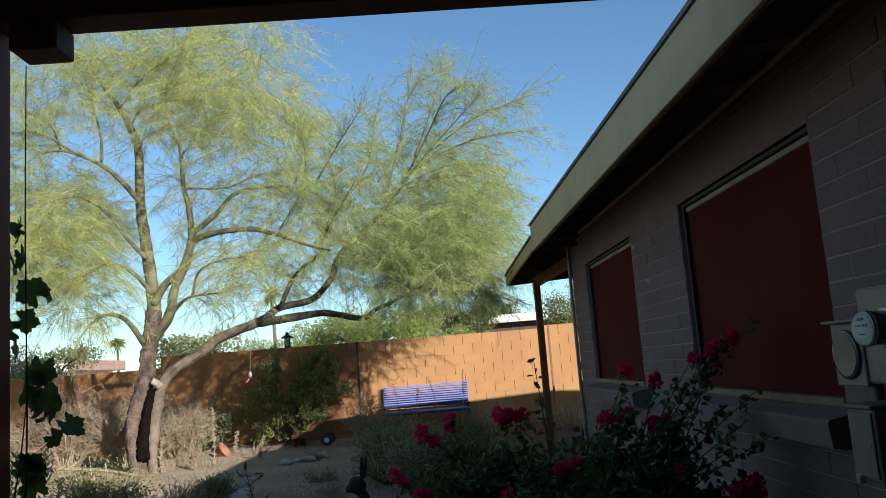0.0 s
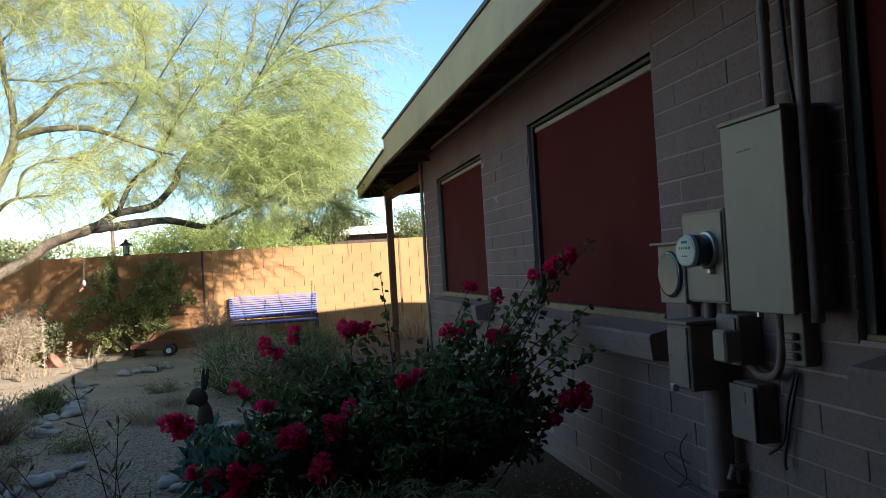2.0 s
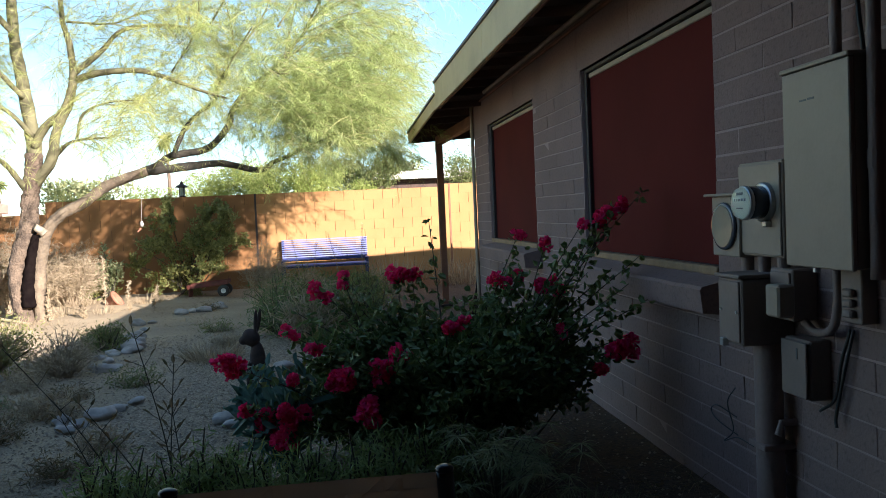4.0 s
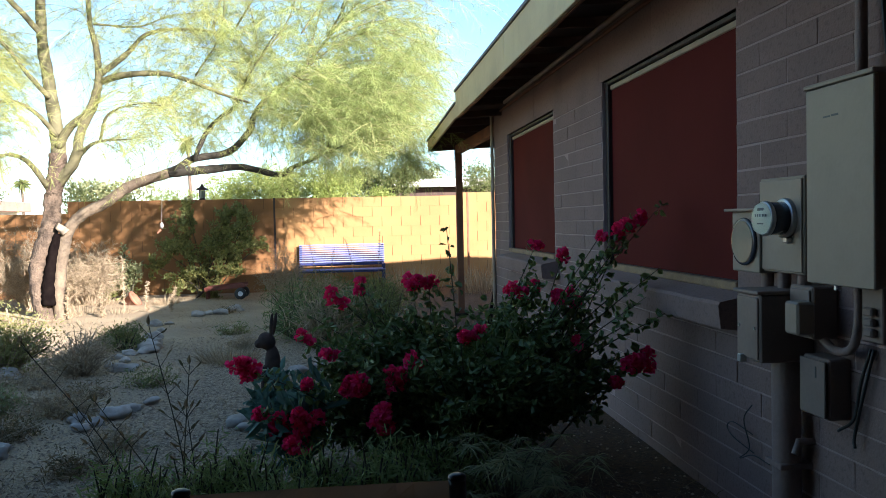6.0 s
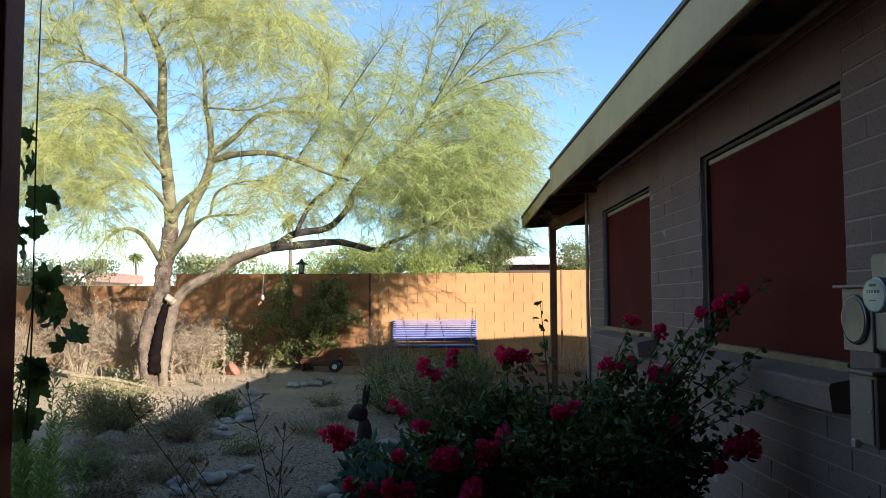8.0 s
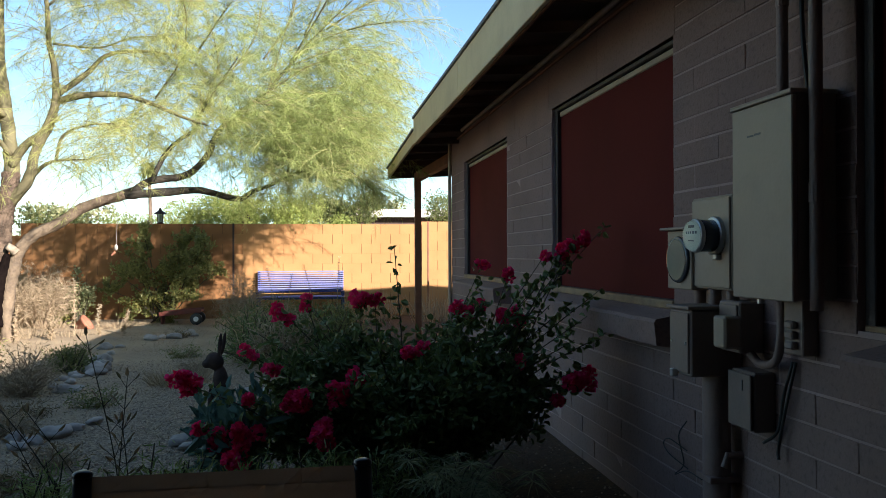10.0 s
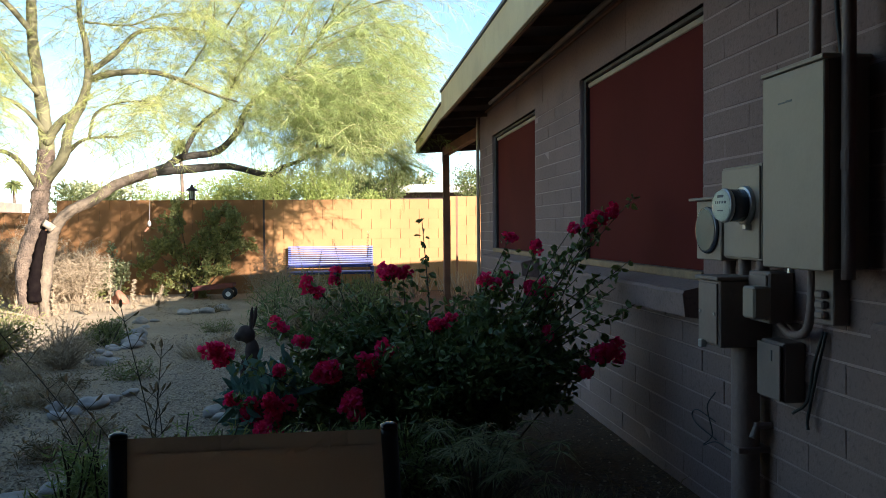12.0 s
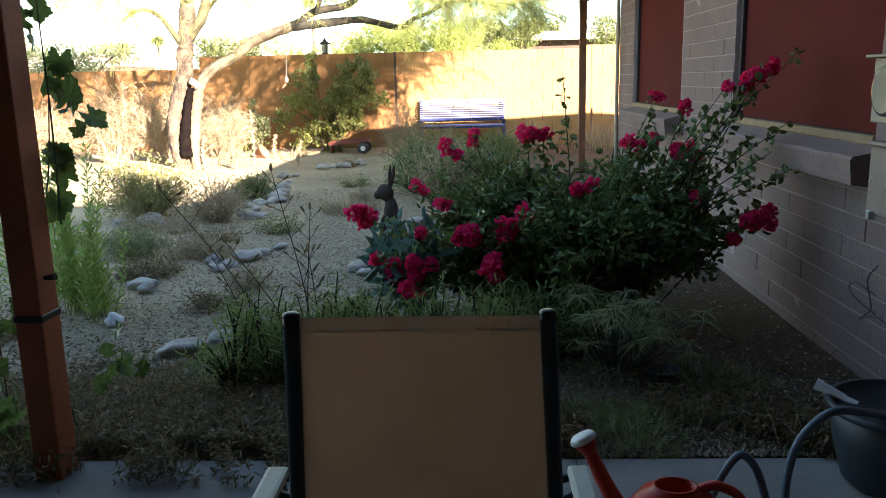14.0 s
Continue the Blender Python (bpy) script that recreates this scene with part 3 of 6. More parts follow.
# closed patio roof overhead, with its front beam, corner block and post
cover = thing("ceiling_patio", "dark stained wooden patio roof", "patio roof", (0, 2.6, 2.597), kind="structure")
part("header_beam", slab(-6.0, 1.40, -0.05, 0.09, 0.0, 0.19, 0.006), M_BEAM, cover)
part("roof_boards", slab(-6.2, 1.418, -5.6, 0.2, 0.192, 0.25), M_SOFFIT, cover)
part("corner_block", slab(-1.135, -0.978, -0.05, 0.09, -0.102, 0.0, 0.005), M_BEAM, cover)
for k in range(9):
    part("joist", slab(-5.8 + k * 0.86, -5.75 + k * 0.86, -5.55, -0.06, 0.05, 0.188), M_SOFFIT, cover)
post = thing("patio_post", "redwood stained square patio post with a dark strap", "post", (-1.252, 2.62, 0.012))
part("post_shaft", slab(-0.035, 0.06, -0.06, 0.06, 0.0, 2.582, 0.007, segs=2), M_POSTWOOD, post)
part("strap", slab(-0.039, 0.064, -0.064, 0.064, 0.575, 0.60, 0.004), M_WIRE, post, "dark plastic strap round the post")
part("hook", rod((0.06, -0.01, 0.72), (0.10, -0.015, 0.725), 0.008, 0.012), M_RUST, post, "small rusty hook")
side_post = thing("patio_post", "redwood stained square patio post", "post", (-5.9, 2.62, 0.012))
part("post_shaft", slab(-0.06, 0.06, -0.06, 0.06, 0.0, 2.582, 0.007), M_POSTWOOD, side_post)

# electric service on the wall
def build_service_panel():
    p = thing("breaker_cabinet", "tall beige electric panel with a closed cover", "breaker cabinet", (WALL_X, 2.56, 1.15))
    part("body", slab(-0.145, 0.0, -0.185, 0.172, 0.0, 0.69, 0.004), M_METALBOX, p)
    part("cover", slab(-0.165, -0.146, -0.192, 0.18, -0.004, 0.672, 0.004), M_METALBOX, p, "closed flat beige cover")
    part("top_lip", slab(-0.172, 0.0, -0.196, 0.185, 0.674, 0.69, 0.003), M_METALBOX, p)
    bar = bmesh.new()
    slab(-0.1665, -0.1652, 0.035, 0.075, 0.565, 0.571, bm=bar)
    slab(-0.1665, -0.1652, -0.01, 0.028, 0.566, 0.573, bm=bar)
    part("maker_mark", bar, M_INK, p, "faint worn mark")
    part("latch", rod((-0.15, 0.02, -0.004), (-0.15, 0.02, -0.02), 0.012), M_STEEL, p)


def build_meter():
    p = thing("electric_meter", "round glass electric meter on a beige backplate", "electric meter", (WALL_X, 3.02, 1.16))
    part("backplate", slab(-0.10, 0.0, -0.16, 0.16, 0.0, 0.375, 0.004), M_METALBOX, p)
    part("door", slab(-0.108, -0.101, -0.152, 0.152, 0.008, 0.365, 0.003), M_METALBOX, p)
    turn = Matrix.Translation((-0.1, -0.05, 0.215)) @ Matrix.Rotation(radians(-90), 4, "Y")
    part("ring", lathe([(0.072, 0.0), (0.077, 0.008), (0.077, 0.022), (0.07, 0.026)], 32, m=turn), M_STEEL, p, "galvanised sealing ring", True)
    part("barrel", lathe([(0.064, 0.026), (0.064, 0.078), (0.061, 0.084)], 32, m=turn), M_BARREL, p, "dark grey drum", True)
    part("bezel", lathe([(0.064, 0.084), (0.067, 0.087), (0.067, 0.1), (0.062, 0.103)], 32, m=turn), M_STEEL, p, "bright rim", True)
    part("dial", lathe([(0.058, 0.1035), (0.058, 0.105)], 32, m=turn), M_DIAL, p, "pale dial face")
    for y0, y1, z0, z1 in [(-0.066, -0.034, 0.243, 0.252), (-0.066, -0.034, 0.195, 0.199)] + [(-0.082 + 0.0135 * k, -0.074 + 0.0135 * k, 0.222, 0.231) for k in range(5)]:
        part("dial_mark", slab(-0.2066, -0.2056, y0, y1, z0, z1), M_INK, p)
    dome = bmesh.new()
    prof = [(0.061, 0.104), (0.061, 0.112), (0.054, 0.124), (0.035, 0.131), (0.008, 0.133)]
    lathe(prof, 32, dome, turn)
    ob = part("glass_dome", dome, M_GLASS, p, "clear glass dome", True)
    ob.visible_shadow = False
    part("seal", slab(-0.13, -0.1, -0.09, -0.06, 0.118, 0.143, 0.004), M_STEEL, p)


def build_round_cover():
    p = thing("meter_socket", "small pale box with a round grey green disc", "meter socket", (WALL_X, 3.27, 1.15))
    part("body", slab(-0.12, 0.0, -0.115, 0.115, 0.0, 0.255, 0.004), M_METALBOX, p)
    part("rain_lip", slab(-0.15, 0.0, -0.135, 0.135, 0.256, 0.268, 0.003), M_METALBOX, p)
    turn = Matrix.Translation((-0.12, 0.0, 0.128)) @ Matrix.Rotation(radians(-90), 4, "Y")
    part("rim", lathe([(0.098, 0.0), (0.102, 0.006), (0.098, 0.014), (0.09, 0.014)], 32, m=turn), M_BARREL, p, "dark rim", True)
    part("disc", lathe([(0.09, 0.012), (0.088, 0.017)], 32, m=turn), M_GREENGLASS, p, "grey green disc")


def build_box(name, label, at, w, d, h):
    p = thing(name, label, "junction box", at)
    part("body", slab(-d, 0.0, -w / 2, w / 2, 0.0, h, 0.006), M_BOXPAINT, p)
    part("cover", slab(-d - 0.008, -d - 0.001, -w / 2 + 0.012, w / 2 - 0.012, 0.012, h - 0.012, 0.003), M_BOXPAINT, p)
    for sy in (-1, 1):
        part("screw", rod((-d - 0.012, sy * (w / 2 - 0.03), h / 2), (-d - 0.008, sy * (w / 2 - 0.03), h / 2), 0.006), M_STEEL, p)
    return p


build_service_panel()
build_meter()
build_round_cover()
wire_box = build_box("wireway_box", "wide taupe painted metal junction box below the meter", (WALL_X, 3.055, 0.815), 0.185, 0.22, 0.265)
part("hood", slab(-0.235, 0.0, -0.10, 0.10, 0.266, 0.28, 0.003), M_BOXPAINT, wire_box)
part("hasp", slab(-0.245, -0.22, 0.02, 0.05, -0.012, 0.02, 0.003), M_STEEL, wire_box)
small_box = build_box("switch_box", "small taupe switch box with a stepped beige cover", (WALL_X, 2.885, 0.925), 0.155, 0.10, 0.195)
part("raised_cover", slab(-0.18, -0.109, -0.11, -0.02, 0.022, 0.143, 0.008), M_METALBOX, small_box)
low_box = build_box("telephone_box", "tilted narrow taupe telephone box with a hinged lid", (WALL_X, 2.815, 0.64), 0.165, 0.085, 0.222)
part("lid_rim", slab(-0.102, -0.094, -0.08, 0.08, 0.008, 0.214, 0.003), M_BOXPAINT, low_box)
part("latch", slab(-0.105, -0.1022, -0.03, -0.024, 0.15, 0.19), M_INK, low_box)
switch = thing("outlet_box", "pair of weatherproof outlets on a taupe plate", "outlet", (WALL_X, 2.53, 0.955))
part("plate", slab(-0.06, 0.0, -0.055, 0.055, 0.0, 0.2, 0.004), M_BOXPAINT, switch)
for k in range(3):
    part("flap", slab(-0.085, -0.061, -0.03, 0.02, 0.02 + k * 0.035, 0.048 + k * 0.035, 0.006), M_BOXPAINT, switch)


def build_conduit(name, label, pts, r, mat_=M_PIPE):
    base = Vector(pts[0])
    p = thing(name, label, "conduit", base)
    s = Soup()
    s.tube([q - base for q in smooth_path(pts, 6)], r, r, 12)
    s.part("pipe", mat_, p, smooth=True)
    if name == "riser_conduit" and r > 0.01:
        for q in pts[1:-1]:
            q = Vector(q) - base
            part("coupling", rod(q - Vector((0, 0, 0.03)), q + Vector((0, 0, 0.03)), r + 0.003), mat_, p)
    for q in pts[1:-1] if name == "drop_conduit" else ():
        q = Vector(q) - base
        part("clamp", slab(q.x - r - 0.004, WALL_X - base.x, q.y - r - 0.006, q.y + r + 0.006, q.z - 0.012, q.z + 0.012, 0.003), M_PIPE, p)
    return p


build_conduit("riser_conduit", "painted riser conduit above the panel", [(1.935, 2.575, 1.838), (1.935, 2.575, 2.2), (1.935, 2.575, 2.68)], 0.02)
build_conduit("riser_conduit", "thick painted riser conduit beside the panel", [(1.905, 2.345, 1.12), (1.905, 2.345, 1.5), (1.905, 2.345, 2.3), (1.905, 2.345, 2.68)], 0.022)
build_conduit("riser_conduit", "thin black cable beside the risers", [(1.985, 2.50, 1.838), (1.975, 2.52, 2.1), (1.985, 2.55, 2.68)], 0.008, M_WIRE)
build_conduit("drop_conduit", "fat painted conduit running into the ground", [(1.925, 3.035, 0.83), (1.925, 3.035, 0.4), (1.925, 3.035, -0.05)], 0.056)
build_conduit("looped_conduit", "bent painted conduit between two boxes", [(1.95, 2.615, 1.15), (1.95, 2.62, 1.0), (1.95, 2.655, 0.915), (1.95, 2.75, 0.893), (1.95, 2.83, 0.93)], 0.016)
for k, yy in enumerate((3.2, 3.07, 2.93)):
    build_conduit("nipple", "short pipe nipple between boxes", [(1.94, yy, 1.08), (1.94, yy, 1.12), (1.94, yy, 1.165)], 0.026)
build_conduit("loose_cable", "loose dark cable hanging beside the telephone box", [(1.985, 2.60, 0.92), (1.975, 2.64, 0.80), (1.975, 2.68, 0.66), (1.96, 2.75, 0.60)], 0.006, M_WIRE)
build_conduit("loose_cable", "loose dark cable hanging beside the telephone box", [(1.985, 2.585, 0.92), (1.97, 2.62, 0.76), (1.97, 2.67, 0.60), (1.965, 2.66, 0.56)], 0.006, M_WIRE)
tangle = thing("wire_tangle", "tangled thin black wires against the wall", "wires", (1.98, 3.35, 0.35))
for pts in (((0.01, 0.08, 0.19), (-0.02, 0.1, 0.12), (-0.01, 0.07, 0.0), (-0.03, 0.12, -0.06), (-0.02, 0.02, -0.02), (-0.02, -0.12, -0.02)),
            ((0.0, -0.12, -0.02), (-0.03, -0.2, 0.0), (-0.02, -0.24, -0.05), (0.0, -0.2, -0.2)),
            ((0.0, 0.05, -0.02), (-0.03, 0.18, 0.02), (-0.02, 0.26, 0.05), (-0.03, 0.18, 0.09), (0.0, 0.06, 0.06))):
    s = Soup()
    s.tube(smooth_path(pts, 6), 0.003, 0.003, 6)
    s.part("wire", M_WIRE, tangle)
tap = thing("hose_tap", "small brass tap on the wall", "tap", (WALL_X, 2.97, 0.50))
part("stub", rod((0, 0, 0), (-0.07, 0, 0), 0.014), M_PIPE, tap)
part("spout", rod((-0.06, 0, 0.01), (-0.085, -0.01, -0.045), 0.011, 0.014), M_BOXPAINT, tap)


# ---------------------------------------------------------------- fence at the back of the yard
FENCE_Y = 17.0
FW, FH = 0.408, 0.2075


def fence_core(name, x0, x1, top):
    ob = part(name, slab(x0, x1, FENCE_Y + 0.006, FENCE_Y + 0.2, -0.1, top), M_FENCE_JOINT)
    return tagged(ob, "ochre painted concrete block garden wall", "garden wall", kind="structure")


fence_low = fence_core("wall_garden_low", -16.0, -5.42, 1.70)
fence_main = fence_core("wall_garden", -5.42, 2.56, 1.94)
fence_high = fence_core("wall_garden_high", 2.56, 9.0, 2.0)
pilaster = part("trim", slab(-1.335, -1.295, FENCE_Y - 0.004, FENCE_Y + 0.01, -0.05, 1.95), M_FRAME)
tagged(pilaster, "dark expansion joint in the garden wall", "trim", kind="structure")

# ---------------------------------------------------------------- tree
def build_tree():
    rng = random.Random(11)
    tree = thing("tree", "forked palo verde tree with feathery yellow green foliage", "tree", (-4.0, 12.3, 0.0))
    o = Vector((-4.0, 12.3, 0.0))
    K = 1.119
    eye = Vector((0.21, 0.04, 1.389))
    Y = 11.0

    def limb(pts, r0, r1, k1=K, k0=K, name="limb", m=M_LIMB, sides=9, rough=0.10):
        n = len(pts)
        q = [eye + (Vector((x, Y, z)) - eye) * (k0 + (k1 - k0) * i / max(n - 1, 1)) - o for i, (x, z) in enumerate(pts)]
        path = smooth_path(q, 6)
        s = Soup()
        s.tube(path, r0, r1, sides, rough, rng)
        s.part(name, m, tree, smooth=True)
        return path

    limb([(-3.73, -0.06), (-3.76, 0.3), (-3.82, 0.64), (-3.80, 0.95), (-3.71, 1.23), (-3.63, 1.50), (-3.61, 1.70), (-3.57, 1.95), (-3.53, 2.2), (-3.52, 2.38)], 0.125, 0.115, name="trunk", m=M_BARK, sides=22, rough=0.16)
    limb([(-3.54, -0.06), (-3.56, 0.3), (-3.56, 0.64), (-3.54, 0.91), (-3.48, 1.18), (-3.42, 1.38), (-3.24, 1.58), (-2.92, 1.74), (-2.61, 1.95), (-2.13, 2.10)], 0.095, 0.07, name="trunk", m=M_PALEBARK, sides=20, rough=0.14)
    # dark tube standing in for the shaded gap between the two stems
    limb([(-3.70, 0.40), (-3.70, 0.60), (-3.67, 0.85), (-3.62, 1.10), (-3.56, 1.33)], 0.105, 0.05, 1.112, 1.112, "hollow", M_GAP_SHADE, 14, 0.16)
    knot = Soup()
    kp = eye + (Vector((-3.47, Y - 0.1, 1.40)) - eye) * K - o
    knot.tube([kp + Vector((0.05, 0.02, -0.06)), kp, kp + Vector((-0.05, -0.05, 0.04))], 0.06, 0.05, 14, 0.12, rng)
    knot.part("branch_stub", M_WHITEWOOD, tree, "pale cut branch stub", True)

    # main limbs: (points, thick end, thin end, depth at the tip)
    limbs, wisps = [], []
    for pts, r0, r1, k1 in (
            ([(-3.55, 2.08), (-3.51, 2.5), (-3.61, 3.40), (-3.66, 3.88), (-3.67, 4.62), (-3.79, 5.01), (-3.94, 5.31), (-4.11, 5.56), (-4.31, 5.91)], .112, .022, 1.16),
            ([(-3.56, 1.95), (-3.31, 2.29), (-3.22, 2.67), (-3.05, 3.00), (-2.98, 3.34), (-2.99, 3.73), (-3.06, 4.07), (-3.09, 4.61), (-3.19, 4.91), (-3.33, 5.21)], .085, .012, 1.06),
            ([(-3.51, 2.46), (-3.36, 2.72), (-3.13, 2.91), (-2.97, 3.29)], .065, .05, 1.09),
            ([(-3.01, 3.29), (-2.65, 3.39), (-2.17, 3.41), (-1.79, 3.30), (-1.38, 3.13), (-1.07, 3.03)], .055, .015, 1.06),
            ([(-2.95, 3.40), (-2.60, 3.68), (-2.36, 3.92), (-1.98, 3.99), (-1.54, 3.96), (-1.16, 3.81)], .045, .010, 1.14),
            ([(-3.24, 2.36), (-3.03, 2.52), (-2.55, 2.56)], .035, .010, 1.08),
            ([(-2.98, 2.55), (-2.89, 2.86), (-2.60, 3.00), (-2.22, 3.03)], .024, .008, 1.06),
            ([(-3.61, 1.86), (-3.86, 2.24), (-4.12, 2.37), (-4.40, 2.25)], .05, .012, 1.02),
            ([(-3.60, 3.10), (-3.85, 3.40), (-4.14, 3.79), (-4.52, 4.04), (-4.91, 3.99)], .04, .010, 1.02),
            ([(-3.66, 3.90), (-3.95, 4.25), (-4.24, 4.50), (-4.68, 4.70), (-5.11, 4.71)], .05, .010, 1.06),
            ([(-4.19, 4.50), (-4.19, 4.87), (-4.30, 5.36), (-4.40, 5.75)], .026, .008, 1.12),
            ([(-3.52, 2.60), (-3.79, 2.92), (-4.13, 3.06), (-4.55, 2.88)], .04, .010, 1.04)):
        limbs.append(limb(pts, r0, r1, k1))
    for pts, r0, r1, k1 in (
            ([(-2.2, 2.09), (-2.02, 2.16), (-1.80, 2.29), (-1.34, 2.38), (-1.06, 2.67), (-1.01, 2.84), (-0.84, 3.08), (-0.55, 3.31), (-0.30, 3.51), (-0.16, 3.70), (0.01, 3.89)], .065, .022, 1.16),
            ([(-2.2, 2.09), (-1.65, 2.14), (-1.18, 2.17), (-0.70, 2.06), (-0.51, 2.16), (-0.27, 2.25), (-0.03, 2.37)], .07, .02, 1.19),
            ([(-1.80, 2.27), (-1.65, 2.60), (-1.46, 2.82), (-1.24, 2.98), (-1.17, 3.18), (-0.98, 3.51), (-0.69, 3.95)], .04, .012, 1.10)):
        limbs.append(limb(pts, r0, r1, k1, m=M_SHADED_LIMB))
    # thin branches that sweep up and out
    for pts in (((-4.75, 4.72), (-4.88, 5.07), (-5.22, 5.32)), ((-3.77, 5.00), (-3.62, 5.23), (-3.24, 5.33), (-2.75, 5.30)), ((-3.66, 4.67), (-3.52, 4.86), (-3.04, 4.96), (-2.61, 4.85)),
                ((-3.06, 4.55), (-2.75, 4.86), (-2.37, 5.15), (-1.88, 5.34)), ((-3.02, 4.05), (-2.46, 4.02), (-2.07, 4.16), (-1.64, 4.21)), ((-3.9, 5.3), (-3.6, 5.7), (-3.1, 6.0), (-2.4, 6.2)),
                ((-4.2, 5.7), (-4.5, 6.1), (-5.0, 6.4)), ((-4.6, 4.7), (-5.1, 5.0), (-5.7, 5.0)), ((-3.3, 5.2), (-3.2, 5.7), (-2.9, 6.3))):
        wisps.append((limb(pts, .018, .005, rng.uniform(1.0, 1.25), sides=6), 0))
    for pts in (((-1.24, 3.03), (-1.08, 3.42), (-0.95, 3.81), (-0.97, 4.10)), ((-1.22, 4.00), (-0.92, 4.47), (-0.53, 5.03)), ((-0.90, 3.61), (-0.49, 4.19), (-0.34, 4.83)),
                ((-0.35, 3.95), (0.0, 4.49), (0.18, 5.18), (0.60, 5.55)), ((-0.30, 3.51), (-0.18, 3.95), (0.10, 4.93), (0.25, 5.58)), ((0.19, 4.29), (0.41, 4.78), (0.59, 5.27), (0.69, 5.57)),
                ((-0.01, 3.90), (0.39, 4.58), (0.69, 5.12), (0.98, 5.29)), ((0.02, 3.94), (0.48, 4.43), (1.13, 5.07)), ((0.01, 3.9), (0.28, 4.14), (0.77, 4.38), (1.26, 4.50), (1.77, 4.54)),
                ((0.48, 4.38), (0.97, 4.72), (1.37, 4.89), (1.76, 5.01)), ((0.05, 3.89), (0.53, 4.09), (0.96, 4.13), (1.40, 4.03)), ((-0.55, 3.31), (0.08, 3.50), (0.66, 3.59), (1.24, 3.39)),
                ((-0.50, 3.36), (0.18, 3.26), (0.75, 3.01), (1.18, 2.62)), ((-1.75, 3.38), (-1.43, 3.89), (-1.35, 4.45), (-1.46, 4.94)), ((-1.51, 4.00), (-1.31, 4.64), (-1.16, 4.89)),
                ((-0.03, 2.37), (0.46, 2.53), (0.84, 2.43), (1.12, 2.18)), ((-0.05, 2.40), (0.07, 2.82), (0.46, 3.11)), ((-0.3, 3.5), (0.3, 3.9), (0.9, 3.95), (1.5, 3.7))):
        wisps.append((limb(pts, .017, .005, 1.14 + rng.uniform(-.10, .14), 1.14, sides=6), 1))
    wood, soups = Soup(), (Soup(), Soup())

    def twig(p, h, length, n, soup, sag=0.14, r=0.0045):
        pts, q = [p], p.copy()
        for i in range(4):
            h = (h + Vector((rng.uniform(-.16, .16), rng.uniform(-.16, .16), -sag))).normalized()
            q = q + h * (length / 4)
            pts.append(q.copy())
        wood.tube(pts, r, 0.002, 3)
        for i in range(n):
            t = rng.uniform(0.3, 3.999)
            a = int(t)
            d = (rand_dir(rng) + (pts[a + 1] - pts[a]).normalized() * 0.75 + Vector((0, 0, -0.12))).normalized()
            soup.blade(pts[a].lerp(pts[a + 1], t - a), d, side_of(d, rng), rng.uniform(0.06, 0.18), rng.uniform(0.0028, 0.0043), 0.35)

    def along(path, n, lo, length, needles, soup, sag):
        for _ in range(n):
            i = min(int(len(path) * (lo + (1 - lo) * rng.random())), len(path) - 2)
            h = ((path[i + 1] - path[i]).normalized() * rng.uniform(0.5, 1.3) + rand_dir(rng, 0.1) * 0.8).normalized()
            twig(path[i].lerp(path[i + 1], rng.random()), h, length * rng.uniform(0.5, 1.3), needles, soup, sag, 0.0048)

    for path in limbs:
        along(path, 32, 0.45, 0.7, 32, soups[0], 0.12)
    for path, side in wisps:
        along(path, 62 if side else 56, 0.12, 0.66, 34, soups[side], 0.10)

    # clumps of drooping twigs: place, radius, density, side
    def clump(cx, cz, r, density, side, k):
        c = eye + (Vector((cx, Y, cz)) - eye) * k - o
        r *= k
        for _ in range(int(120 * density * (r / 0.8) ** 2)):
            d0 = rand_dir(rng)
            p = c + Vector((d0.x * 1.1, d0.y * 1.5, d0.z * 0.85)) * (r * rng.uniform(0.02, 1.0) ** 0.6)
            h = Vector((d0.x * 0.7 + rng.uniform(-.6, .6) + 0.25 * side, d0.y * 0.8, rng.uniform(-0.3, 0.6))).normalized()
            twig(p, h, rng.uniform(0.35, 0.95), 76 if side else 56, soups[side], 0.20)

    for cx, cz, r, dn in ((-4.90, 3.41, .6, 2.3), (-4.52, 3.65, .6, 2.2), (-5.13, 2.95, .55, 2.3), (-4.36, 2.95, .5, 1.9), (-4.76, 4.14, .6, 1.7), (-5.6, 3.6, .7, 1.8), (-6.1, 4.5, .8, 1.0),
                          (-5.46, 5.32, .7, .7), (-5.03, 5.7, .7, .7), (-4.54, 5.5, .6, .5), (-3.34, 5.70, .7, 1.2), (-2.75, 5.3, .7, 1.3), (-2.12, 5.45, .65, 1.4), (-1.74, 5.04, .55, 1.2),
                          (-2.36, 4.75, .6, .8), (-1.64, 4.5, .5, .9), (-4.1, 6.2, .8, .9), (-2.9, 6.3, .8, 1.1), (-2.0, 6.1, .6, 1.0), (-5.2, 6.4, .8, .8), (-3.5, 4.9, .6, .35),
                          (-2.6, 3.7, .6, .35), (-2.0, 3.0, .5, .4), (-2.4, 2.4, .35, .5), (-1.5, 3.4, .6, 1.0), (-1.89, 3.96, .55, .9), (-4.5, 2.3, .4, .5), (-1.9, 3.0, .5, .7), (-1.3, 2.8, .45, .7), (-2.3, 3.5, .5, .6), (-2.9, 4.2, .6, .5), (-2.6, 2.75, .45, .7), (-1.9, 2.6, .45, .8), (-3.0, 2.65, .35, .5), (-2.2, 3.0, .45, .6), (-4.7, 2.55, .4, .8)):
        clump(cx, cz, r, dn * 0.62, 0, K + rng.uniform(-.18, .0))
        clump(cx, cz, r, dn * 0.62, 0, K + rng.uniform(.0, .22))
